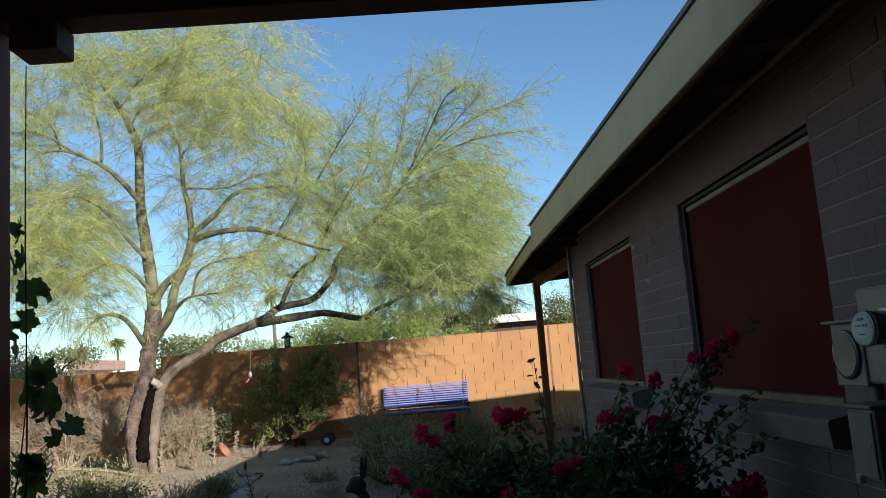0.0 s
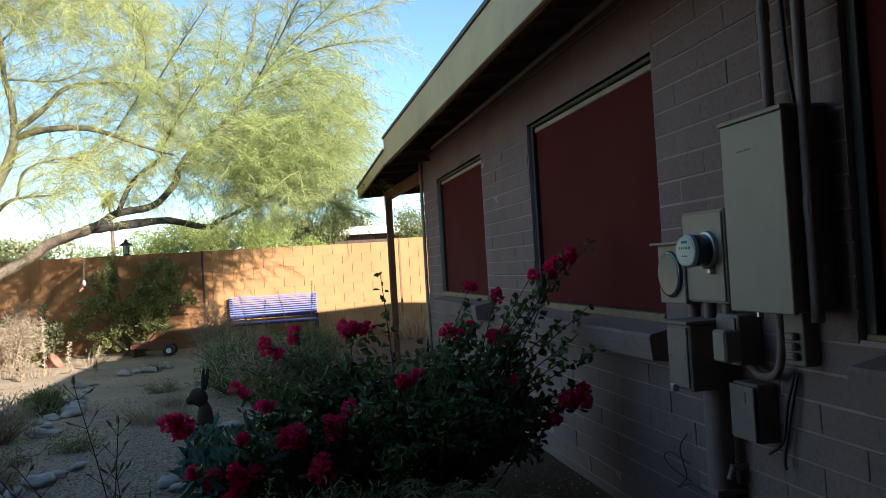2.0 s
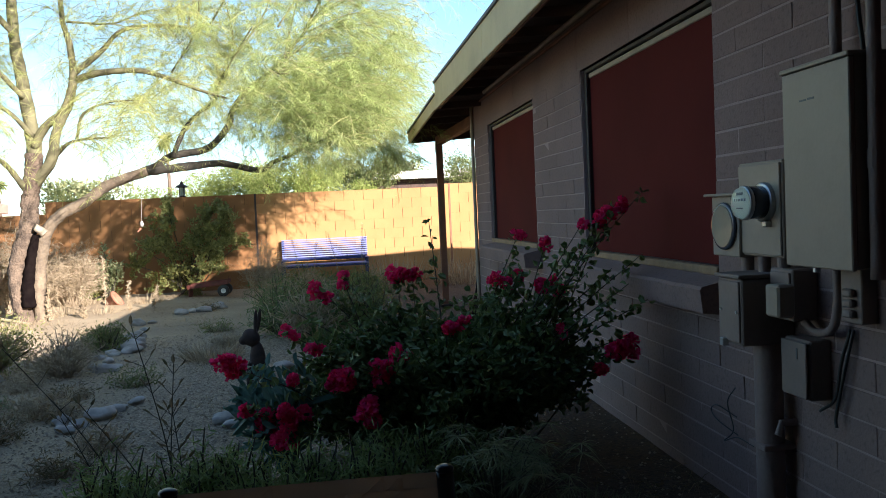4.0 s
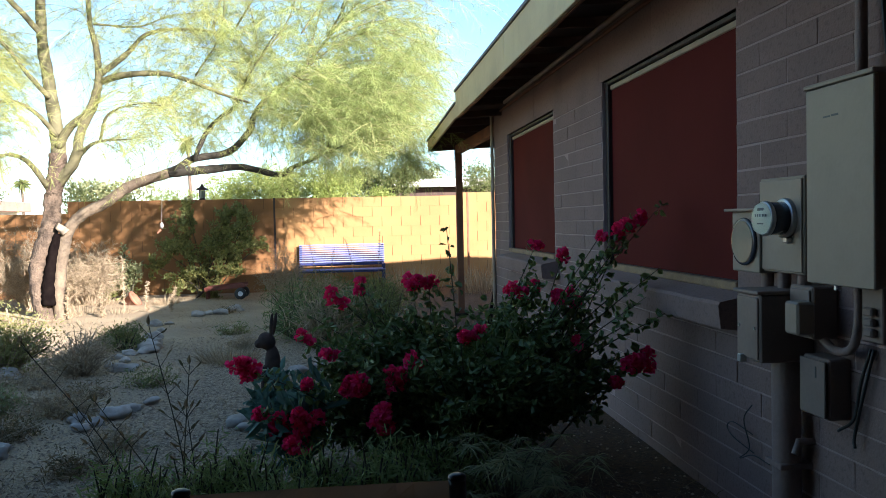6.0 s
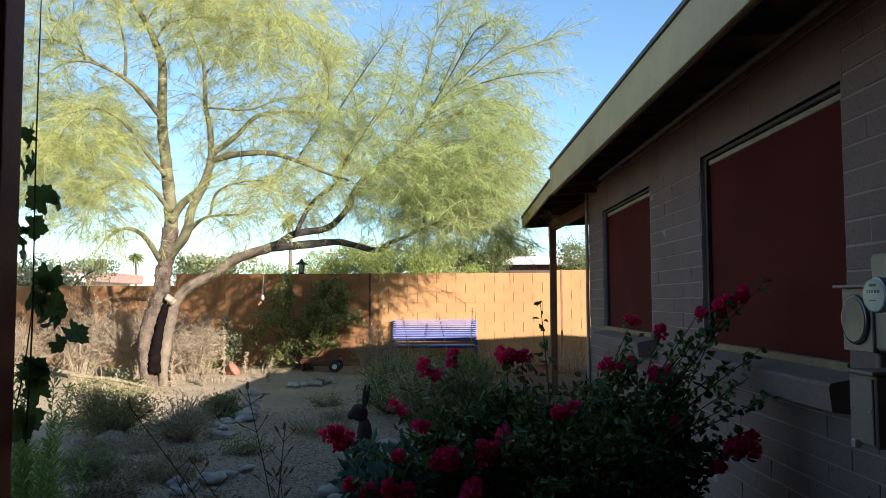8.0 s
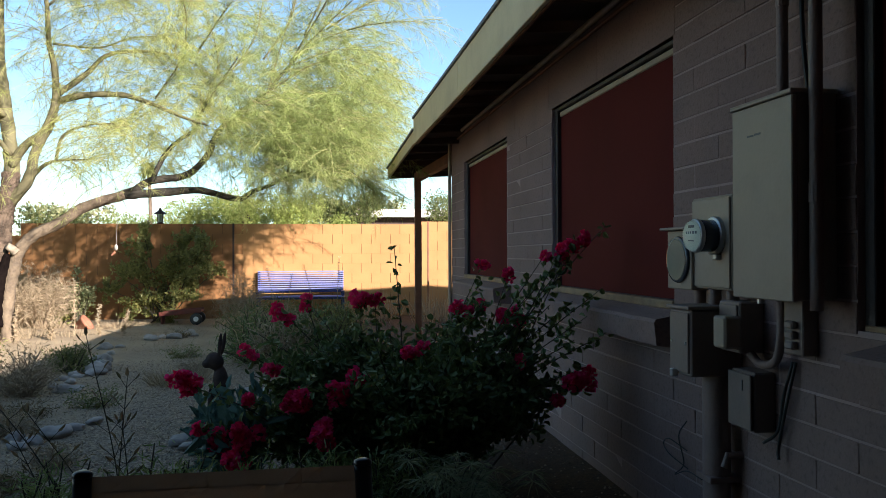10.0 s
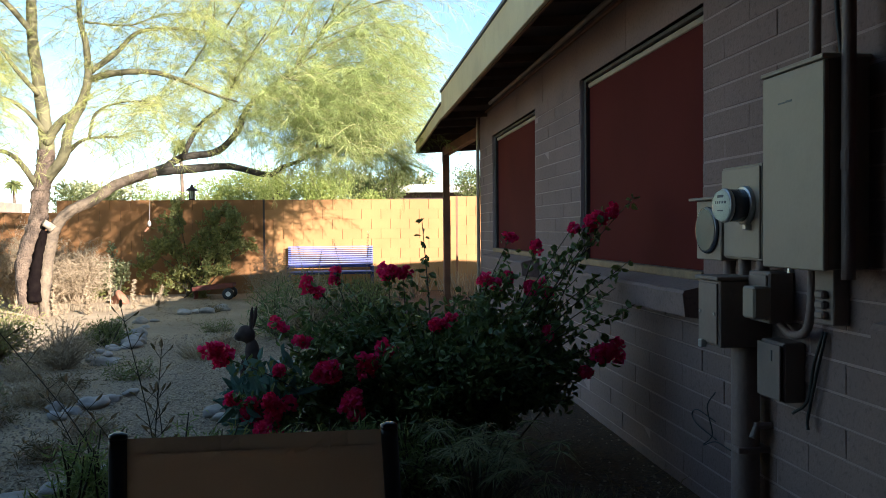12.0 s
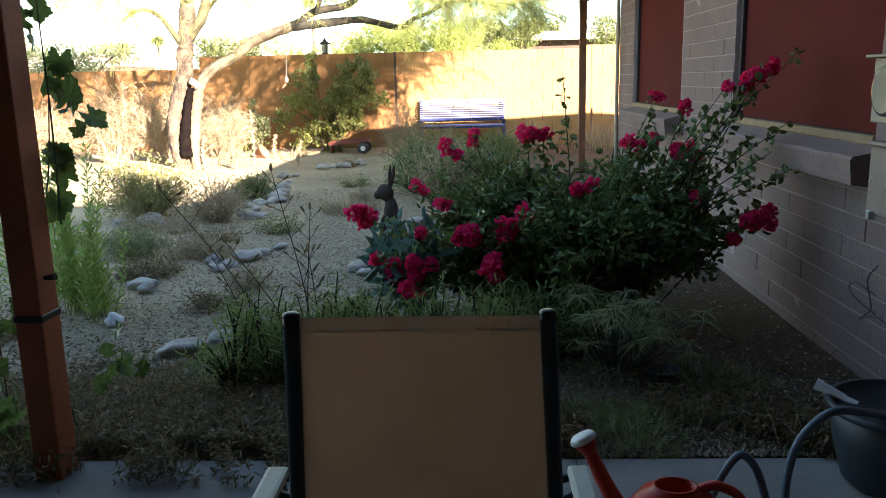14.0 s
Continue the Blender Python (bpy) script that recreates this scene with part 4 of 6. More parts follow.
    for cx, cz, r, dn in ((-0.36, 2.83, .5, 1.4), (0.27, 2.85, .55, 1.9), (-0.03, 2.55, .35, .8), (0.65, 2.70, .40, 1.0), (0.27, 3.21, .6, 1.8), (0.85, 3.10, .5, 1.4), (1.0, 3.59, .45, 1.1),
                          (0.47, 3.84, .6, 1.3), (-0.30, 4.05, .5, 1.0), (-1.17, 3.86, .5, .9), (-0.78, 4.35, .4, .8), (0.19, 4.45, .4, .7), (0.77, 4.18, .45, .8), (-0.6, 3.4, .5, 1.0),
                          (1.15, 2.65, .3, .4), (-1.0, 2.95, .4, .5), (1.3, 4.3, .3, .5), (0.2, 2.36, .32, .8), (-0.2, 2.38, .28, .6), (0.55, 2.38, .32, .8), (0.9, 2.42, .3, .7), (-0.6, 2.5, .3, .5)):
        for k in (1.02, 1.15, 1.32):
            clump(cx, cz, r, dn * (0.80 if cz < 3.7 else 0.36), 1, k + rng.uniform(-.05, .05))
    wood.part("twigwork", M_TWIG, tree)["kind"] = "stuff"
    soups[0].part("crown", M_NEEDLE, tree, "feathery yellow green needle foliage")
    soups[1].part("crown", M_NEEDLE_LOW, tree, "low hanging yellow green needle foliage")


build_tree()


# ---------------------------------------------------------------- shrubs and plants
def shrub(name, label, category, at, size, count, leaf_len, leaf_wid, m, stems=14, seed=1, stem_mat=None, blade=False, hollow=0.35, group="", droop=0.0, upward=0.4):
    """A shrub of many stems from one base, leaves towards their ends."""
    rng = random.Random(seed)
    s, wood = Soup(), Soup()
    ob = thing(name, label, category, at, group)
    sx, sy, sz = size
    tips = []
    for i in range(stems):
        a = rng.uniform(0, 2 * math.pi)
        rr = math.sqrt(rng.uniform(0.02, 1))
        tip = Vector((sx / 2 * rr * math.cos(a), sy / 2 * rr * math.sin(a), sz * rng.uniform(0.3, 1.0) * (1 - 0.4 * rr * rr)))
        root = Vector((tip.x * 0.15, tip.y * 0.15, -0.03))
        mid = root.lerp(tip, 0.5) + Vector((rng.uniform(-.06, .06) * sx, rng.uniform(-.06, .06) * sy, 0.08 * sz))
        path = smooth_path([root, mid, tip], 4)
        wood.tube(path, 0.006 + 0.006 * sz, 0.003, 4)
        tips.append(path)
    for i in range(count):
        path = rng.choice(tips)
        t = hollow + (1 - hollow) * rng.random() ** 0.7
        f = t * (len(path) - 1)
        a = min(int(f), len(path) - 2)
        spread = 0.10 * (sx + sy) / 2
        p = path[a].lerp(path[a + 1], f - a) + Vector((rng.gauss(0, spread), rng.gauss(0, spread), rng.gauss(0, spread * 0.7)))
        p.z = max(p.z, 0.0)
        d = rand_dir(rng, upward)
        L = leaf_len * rng.uniform(0.6, 1.3)
        if blade:
            s.blade(p, d, side_of(d, rng), L, leaf_wid * rng.uniform(0.7, 1.3), droop)
        else:
            s.leaf(p, d, side_of(d, rng), L, leaf_wid * rng.uniform(0.7, 1.3))
    wood.part("stemwork", stem_mat or M_STEM, ob)["kind"] = "stuff"
    s.part("foliage", m, ob)["kind"] = "stuff"
    return ob


def tuft(name, label, category, at, radius, height, count, width, m, seed=1, lean=0.5, bend=0.5, group=""):
    """Grass blades from one base."""
    rng = random.Random(seed)
    ob = thing(name, label, category, at, group)
    s = Soup()
    for i in range(count):
        a, r = rng.uniform(0, 2 * math.pi), radius * math.sqrt(rng.random())
        p = Vector((r * math.cos(a), r * math.sin(a), -0.02))
        d = Vector((math.cos(a) * lean * rng.random(), math.sin(a) * lean * rng.random(), 1)).normalized()
        s.blade(p, d, side_of(d, rng), height * rng.uniform(0.5, 1.1), width, bend * rng.random())
    s.part("grass_growth", m, ob)["kind"] = "stuff"
    return ob


def wall_shrub():
    rng = random.Random(3)
    at = Vector((-2.6, 16.3, 0.0))
    ob = thing("shrub", "tall dark glossy leafed shrub in two lobes against the garden wall", "shrub", at)
    wood, lv = Soup(), Soup()
    lobes = [(-2.9, 1.70, .17), (-2.95, 1.40, .24), (-3.05, 1.1, .26), (-3.25, .85, .26), (-3.45, .62, .2), (-2.8, .75, .32), (-2.75, .4, .34), (-2.3, .45, .34), (-2.2, .8, .36), (-2.25, 1.15, .28),
             (-2.2, 1.45, .24), (-2.1, 1.62, .17), (-1.9, 1.58, .15), (-1.9, 1.3, .25), (-1.75, 1.02, .26), (-1.62, .95, .17), (-2.0, .7, .28), (-3.0, .35, .3), (-2.5, .2, .3), (-2.55, 1.0, .2)]
    for x, z, r in lobes:
        y = rng.uniform(15.95, 16.55)
        c = Vector((x, y, z)) - at
        root = Vector((rng.uniform(-.15, .15), rng.uniform(-.1, .1), -0.03))
        wood.tube(smooth_path([root, root.lerp(c, 0.5) + Vector((0, 0, 0.1)), c], 4), 0.014, 0.005, 5)
        for k in range(7):
            tip = c + rand_dir(rng, 0.5) * r * 1.35
            path = smooth_path([c, c.lerp(tip, 0.5) + rand_dir(rng) * 0.04, tip], 3)
            wood.tube(path, 0.005, 0.002, 4)
            for n in range(int(210 * r)):
                f = rng.random() ** 0.8 * (len(path) - 1.001)
                q = int(f)
                p = path[q].lerp(path[q + 1], f - q) + rand_dir(rng) * r * 0.3 * rng.random()
                d = rand_dir(rng, 0.35)
                lv.leaf(p, d, side_of(d, rng), rng.uniform(0.06, 0.105), rng.uniform(0.03, 0.045), 0.2)
    wood.part("stemwork", M_STEM, ob)["kind"] = "stuff"
    lv.part("foliage", M_GLOSSY, ob)["kind"] = "stuff"


wall_shrub()
shrub("shrub", "small grey leafed shrub by the garden wall", "shrub", (-3.92, 15.6, 0), (0.5, 0.5, 1.2), 900, 0.08, 0.035, M_SEDGE, 14, 4)
shrub("shrub", "dark low shrub by the garden wall", "shrub", (-4.3, 15.9, 0), (0.8, 0.7, 0.75), 1200, 0.09, 0.04, M_GLOSSY, 14, 5)
def dry_bush(label, at, w, h, seed, stems=90, group="dry bushes along the wall"):
    """A brittle bush: fanned stems, forked side twigs and wisps of dry leaf."""
    rng = random.Random(seed)
    ob = thing("dry_bush", label, "bush", at, group)
    wood, fluff = Soup(), Soup()
    for i in range(stems):
        a, rr = rng.uniform(0, 2 * math.pi), math.sqrt(rng.uniform(0.02, 1))
        tip = Vector((w / 2 * rr * math.cos(a), w * 0.4 * rr * math.sin(a), h * rng.uniform(0.6, 1.0) * math.sqrt(1.04 - 0.75 * rr * rr)))
        root = Vector((tip.x * 0.22, tip.y * 0.22, -0.03))
        mid = root.lerp(tip, 0.5) + Vector((rng.uniform(-.08, .08), rng.uniform(-.08, .08), 0.06 * h))
        path = smooth_path([root, mid, tip], 5)
        wood.tube(path, 0.009, 0.003, 4)
        for j in range(16):
            f = rng.uniform(0.25, 1.0) * (len(path) - 1)
            q = min(int(f), len(path) - 2)
            p = path[q].lerp(path[q + 1], f - q)
            d = ((path[q + 1] - path[q]).normalized() * 0.7 + rand_dir(rng, 0.15)).normalized()
            L = rng.uniform(0.12, 0.34)
            m1 = p + d * L * 0.5
            e = (d + rand_dir(rng) * 0.5).normalized()
            wood.tube([p, m1, m1 + e * L * 0.5], 0.004, 0.002, 3)
            for n in range(9):
                g = ((e + rand_dir(rng) * 0.8)).normalized()
                fluff.blade(p.lerp(m1 + e * L * 0.5, rng.uniform(0.2, 1.1)) + rand_dir(rng) * 0.02, g, side_of(g, rng), rng.uniform(0.04, 0.11), rng.uniform(0.004, 0.009), 0.4)
    wood.part("stemwork", M_DRYWOOD, ob)["kind"] = "stuff"
    fluff.part("dry_foliage", M_DRY, ob)["kind"] = "stuff"
    return ob


for k, (x, y, w, h) in enumerate(((-7.4, 13.9, 1.7, 1.1), (-6.2, 14.3, 1.5, 1.5), (-5.15, 14.4, 1.7, 1.45), (-4.4, 14.9, 1.1, 1.15), (-8.7, 13.6, 1.8, 1.1))):
    dry_bush("sun bleached dry straw coloured bush", (x, y, 0), w, h, 20 + k)
shrub("bush", "pale yellow green small bush in the sun", "bush", (-7.3, 12.3, 0), (1.0, 0.8, 0.85), 1500, 0.08, 0.03, M_BRIGHT, 20, 31)
shrub("bush", "sparse olive bush half in the sun", "bush", (-3.12, 8.1, 0), (0.95, 0.8, 0.80), 5200, 0.04, 0.012, M_OLIVE, 90, 32, M_DRYWOOD, False, 0.25)
shrub("bush", "sparse brown bush in the shade", "bush", (-2.35, 7.95, 0), (0.8, 0.7, 0.5), 3000, 0.045, 0.007, M_DRY, 80, 33, M_DRYWOOD, True, 0.15)
shrub("bush", "low grey green bush in the gravel", "bush", (-2.5, 6.3, 0), (0.55, 0.45, 0.26), 2400, 0.035, 0.010, M_SEDGE, 50, 34, M_DRYWOOD, False, 0.2)
shrub("bush", "low brown bush in the gravel", "bush", (-1.95, 6.2, 0), (0.7, 0.5, 0.22), 1900, 0.045, 0.007, M_DRY, 50, 35, M_DRYWOOD, True, 0.2)
shrub("bush", "low dry weeds beside the pale stones", "bush", (-2.1, 5.6, 0), (0.6, 0.5, 0.18), 1500, 0.04, 0.007, M_WEED, 40, 38, M_DRYWOOD, True, 0.2)
shrub("bush", "small green bush beside the stones", "bush", (-2.35, 9.4, 0), (0.55, 0.5, 0.35), 1500, 0.045, 0.012, M_SHRUB, 36, 36, None, False)
tuft("grass_tuft", "small dry grass tuft on the gravel", "grass", (-1.05, 8.45, 0), 0.26, 0.28, 500, 0.006, M_DRY, 37, 1.2, 0.8)
for k, (x, y) in enumerate(((-2.75, 6.95), (-2.5, 7.35), (-1.55, 7.25), (-2.0, 6.9), (-1.3, 5.25), (-2.5, 5.3), (-1.35, 4.75), (-2.9, 7.5), (-3.3, 6.9), (-2.3, 4.3), (-1.0, 9.3), (-1.3, 10.5), (-1.75, 12.9))):
    shrub("dry_weed", "low brown dry weed clump on the gravel", "weed", (x, y, 0), (0.4 + 0.05 * (k % 4), 0.4, 0.13 + 0.03 * (k % 3)), 700, 0.045, 0.007, (M_WEED, M_DRY, M_SHRUB)[k % 3], 26, 700 + k,
          M_DRYWOOD, True, 0.15, "dry weed clumps", 0.3)
# rough grass and weeds in front of the bench
rng = random.Random(40)
for k in range(18):
    x, y = rng.uniform(-0.75, 0.75), rng.uniform(9.0, 15.4)
    shrub("tall_weed", "straggly grey green weeds in front of the bench", "weed", (x, y, 0), (0.9, 0.8, rng.uniform(0.42, 0.74)), 1100, 0.11, 0.009,
          (M_SHRUB, M_SHRUB, M_ROSELEAF, M_DRY)[k % 4], 34, 41 + k, M_DRY if k % 4 == 3 else None, True, 0.15, "straggly weeds", 0.2, 0.6)
for k in range(9):
    x, y = rng.uniform(0.9, 3.2), rng.uniform(15.2, 16.7)
    tuft("tall_grass", "dry straw grass at the foot of the garden wall", "grass", (x, y, 0), 0.4, rng.uniform(0.5, 0.9), 90, 0.009, M_DRY, 60 + k, 0.6, 0.4, "dry grass")
dry_bush("brown dead bush beside the bench", (-1.05, 15.3, 0), 0.95, 0.85, 72, 24, "")
for k, (x, y, h) in enumerate(((-3.55, 12.7, 0.5), (-3.3, 13.0, 0.95), (-2.95, 13.1, 0.55), (-3.45, 12.4, 0.35), (-2.7, 13.5, 0.4), (-3.85, 12.2, 0.6))):
    r2 = random.Random(80 + k)
    ob = thing("flower_spike", "dry pale flower spike under the tree", "plant", (x, y, 0), "dry flower spikes")
    path = smooth_path([(0, 0, -0.02), (r2.uniform(-.05, .05), 0, h * 0.5), (r2.uniform(-.1, .1), 0, h)], 6)
    s1, s2 = Soup(), Soup()
    s1.tube(path, 0.008, 0.004, 5)
    for i in range(110):
        g = rand_dir(r2, 0.3)
        f = r2.uniform(0.15, 1) * (len(path) - 1)
        q = min(int(f), len(path) - 2)
        s2.leaf(path[q].lerp(path[q + 1], f - q), g, side_of(g, r2), r2.uniform(0.03, 0.06), 0.02, 0.3)
    s1.part("stalk", M_DRYWOOD, ob)
    s2.part("dry_petals", M_DRY, ob)["kind"] = "stuff"
for k in range(10):
    tuft("grass_tuft", "bleached grass tuft in the sun", "grass", (rng.uniform(-4.9, -2.6), rng.uniform(10.5, 16.0), 0), 0.22, 0.3, 130, 0.008, M_DRY, 90 + k, 1.0, 0.6, "bleached tufts")

# fresh feathery plant behind the patio post
def upright_plant(at, w, h, stems, seed):
    rng = random.Random(seed)
    ob = thing("tall_plant", "fresh green plant with upright stems and narrow leaves", "plant", at)
    wood, lv = Soup(), Soup()
    for i in range(stems):
        a, rr = rng.uniform(0, 6.28), math.sqrt(rng.random())
        root = Vector((w * 0.3 * rr * math.cos(a), w * 0.3 * rr * math.sin(a), -0.02))
        tip = Vector((root.x * 1.7 + rng.gauss(0, .03), root.y * 1.7, h * rng.uniform(0.45, 1.05)))
        path = smooth_path([root, root.lerp(tip, 0.5) + Vector((rng.gauss(0, .02), 0, 0)), tip], 6)
        wood.tube(path, 0.004, 0.002, 4)
        n = int(70 * tip.z)
        for j in range(n):
            f = (0.1 + 0.9 * j / n) * (len(path) - 1)
            q = min(int(f), len(path) - 2)
            b = j * 2.4 + rng.uniform(-.4, .4)
            g = Vector((math.cos(b), math.sin(b), rng.uniform(0.5, 1.3))).normalized()
            lv.leaf(path[q].lerp(path[q + 1], f - q), g, side_of(g, rng), rng.uniform(0.05, 0.095) * (1.1 - 0.4 * j / n), rng.uniform(0.010, 0.017), 0.35)
    wood.part("stemwork", M_FRESH, ob)["kind"] = "stuff"
    lv.part("foliage", M_FRESH, ob)["kind"] = "stuff"


upright_plant((-2.2, 4.75, 0), 0.46, 0.98, 20, 101)
upright_plant((-2.75, 5.1, 0), 0.5, 0.72, 16, 102)
upright_plant((-2.0, 4.6, 0), 0.3, 0.5, 14, 103)


# flowering bush beside the wall
def petal_head(soup, c, r, rng):
    """A loose ball of ruffled petals."""
    n = int(90 * (r / 0.08) ** 1.5) + 12
    for _ in range(n):
        d = rand_dir(rng, 0.15)
        p = c + Vector((d.x, d.y, d.z * 0.85)) * r * rng.uniform(0.35, 0.95)
        f = (d + rand_dir(rng) * 0.7).normalized()
        soup.leaf(p, f, side_of(f, rng), rng.uniform(0.022, 0.036), rng.uniform(0.022, 0.034), 0.5)


def build_flowering_bush():
    rng = random.Random(7)
    at = Vector((0.85, 4.45, 0))
    ob = thing("flowering_bush", "dense dark green flowering bush with crimson flower heads", "flowering bush", at)
    flowers = [(-0.34, 4.2, .66, .085), (-0.26, 4.2, .43, .045), (-0.16, 4.2, .37, .065), (-0.03, 4.15, .42, .085), (-0.06, 4.1, .29, .085), (0.23, 4.15, .54, .09),
               (0.33, 4.05, .41, .085), (0.44, 4.1, .6, .08), (0.54, 4.1, .65, .07), (0.10, 4.3, .72, .045), (-0.04, 4.4, .78, .045), (0.78, 4.1, .81, .04), (0.86, 4.1, .82, .03),
               (1.60, 4.1, .53, .045), (1.66, 4.05, .63, .08), (1.78, 4.1, .64, .06), (1.40, 4.2, .73, .03), (-0.01, 4.2, .56, .03),
               (0.14, 4.7, .97, .065), (0.27, 4.7, 1.02, .05), (0.58, 4.6, 1.06, .07), (0.66, 4.6, 1.04, .05), (1.15, 4.5, 1.0, .065), (1.26, 4.5, 1.01, .04),
               (1.36, 4.4, .95, .06), (1.46, 4.4, .97, .05), (1.28, 4.6, 1.23, .04), (1.42, 4.5, 1.18, .045), (1.66, 4.3, 1.31, .042), (1.74, 4.3, 1.36, .05), (1.81, 4.3, 1.39, .036), (1.58, 4.3, 1.30, .022)]
    wood, leaves = Soup(), Soup()
    paths = []
    for x, y, z, r in flowers:
        tip = Vector((x, y, z)) - at
        root = Vector((tip.x * 0.25 + rng.uniform(-.1, .1), tip.y * 0.3 + rng.uniform(-.1, .1), 0))
        mid = root.lerp(tip, 0.55) + Vector((rng.uniform(-.06, .06), rng.uniform(-.06, .06), 0.10))
        paths.append((smooth_path([root, mid, tip], 7), 36 if x > 1.1 else 46, 0.7 if x > 1.1 else 0.85))
    for _ in range(150):
        a, rr = rng.uniform(0, 2 * math.pi), rng.uniform(0.3, 1.0)
        x, y = 0.84 * rr * math.cos(a) - 0.05, 0.62 * rr * math.sin(a)
        z = rng.uniform(0.35, 1.05) * (1.05 - 0.30 * rr) + 0.16 * max(x, -0.3)
        if x > 0.3:
            z = max(z, 0.30)
        root = Vector((x * 0.12, y * 0.15, 0))
        mid = root.lerp(Vector((x, y, z)), 0.5) + Vector((0, 0, 0.14))
        paths.append((smooth_path([root, mid, Vector((x, y, z))], 7), 72 if x < 0.35 else 34, 1.05 if x < 0.35 else 0.7))
    # long arching sprays that reach the window and stand up at the back
    for tip in ((1.93, 4.3, 1.46), (1.86, 4.1, 0.88), (1.72, 4.0, 0.98), (0.78, 4.7, 1.36), (1.55, 4.25, 0.46), (1.45, 4.0, 0.40), (1.88, 4.2, 1.12), (1.5, 4.2, 1.12),
                (1.7, 4.6, 1.0), (1.6, 4.5, 0.8), (1.75, 4.1, 0.7), (1.3, 4.7, 1.15), (0.3, 4.8, 1.0), (0.0, 4.7, 0.85), (1.62, 4.2, 0.64), (1.45, 4.3, 0.95), (1.70, 4.15, 0.84), (1.52, 4.1, 0.56), (1.32, 4.2, 0.86), (1.74, 4.3, 1.04),
                (1.55, 4.35, 0.74), (1.4, 4.0, 0.62), (1.62, 4.4, 1.2), (1.25, 4.4, 1.05), (1.35, 4.15, 0.48)):
        t = Vector(tip) - at
        root = Vector((t.x * 0.08, t.y * 0.2, 0.12))
        mid = root.lerp(t, 0.55) + Vector((0, 0, 0.08))
        paths.append((smooth_path([root, mid, t], 8), 36 if tip[0] < 0.8 and tip[2] > 1.3 else 42, 0.5))
    for path, n, thick in paths:
        wood.tube(path, 0.006, 0.002, 5)
        for _ in range(n):
            f = rng.uniform(0.28, 1.0) * (len(path) - 1)
            a = min(int(f), len(path) - 2)
            p = path[a].lerp(path[a + 1], f - a) + Vector((rng.gauss(0, .030 * thick), rng.gauss(0, .030 * thick), rng.gauss(0, .022 * thick)))
            d = (rand_dir(rng, 0.1) + Vector((0, 0, -0.15))).normalized()
            leaves.leaf(p, d, side_of(d, rng), rng.uniform(0.035, 0.062), rng.uniform(0.024, 0.040), 0.2)
    # the thick heart of the bush
    for cx, cz, wx, wz, n in ((0.02, 0.40, 0.62, 0.40, 8200), (-0.45, 0.44, 0.46, 0.38, 2600), (0.45, 0.42, 0.42, 0.26, 2300)):
        for _ in range(n):
            d = rand_dir(rng)
            k = (0.72 + 0.6 * noise.noise(d * 2.3 + Vector((cx * 7, 1, 0)))) * rng.uniform(0.3, 1.0) ** 0.45
            p = Vector((cx + d.x * wx * k, 0.06 + d.y * 0.5 * k, cz + d.z * wz * k + 0.10 * d.x))
            if p.z < 0.02:
                p.z = rng.uniform(0.02, 0.2)
            f = (rand_dir(rng) + Vector((0, 0, -0.1))).normalized()
            leaves.leaf(p, f, side_of(f, rng), rng.uniform(0.035, 0.062), rng.uniform(0.024, 0.040), 0.2)
    wood.part("stemwork", M_STEM, ob)["kind"] = "stuff"
    leaves.part("foliage", M_ROSELEAF, ob)
    for x, y, z, r in flowers:
        s = Soup()
        c = Vector((x, y, z)) - at
        for _ in range(max(2, int(r / 0.018))):
            q = c + rand_dir(rng) * r * rng.uniform(0.3, 0.8)
            petal_head(s, q, r * rng.uniform(0.36, 0.52), rng)
        s.part("flower_head", M_PETAL, ob, "crimson ruffled flower head")


build_flowering_bush()
shrub("low_plant", "small blue green broad leafed plant", "plant", (-0.05, 4.35, 0), (0.5, 0.4, 0.62), 200, 0.12, 0.05, M_BLUELEAF, 12, 111, None, False, 0.5)

shrub("low_plant", "small blue green broad leafed plant", "plant", (-0.24, 5.5, 0), (0.5, 0.4, 0.5), 260, 0.11, 0.05, M_BLUELEAF, 14, 112, None, False, 0.3)
# bank of low green plants behind the chair
rng = random.Random(120)
for k in range(26):
    x, y = -0.85 + 0.066 * k + rng.uniform(-.06, .06), rng.uniform(3.35, 3.95)
    shrub("low_plant", "low leafy green plant behind the chair", "plant", (x, y, 0), (0.36, 0.34, rng.uniform(0.34, 0.5)), 680, 0.055, 0.0075, M_GRASS, 22, 121 + k, None, True, 0.1, "bank of low plants")
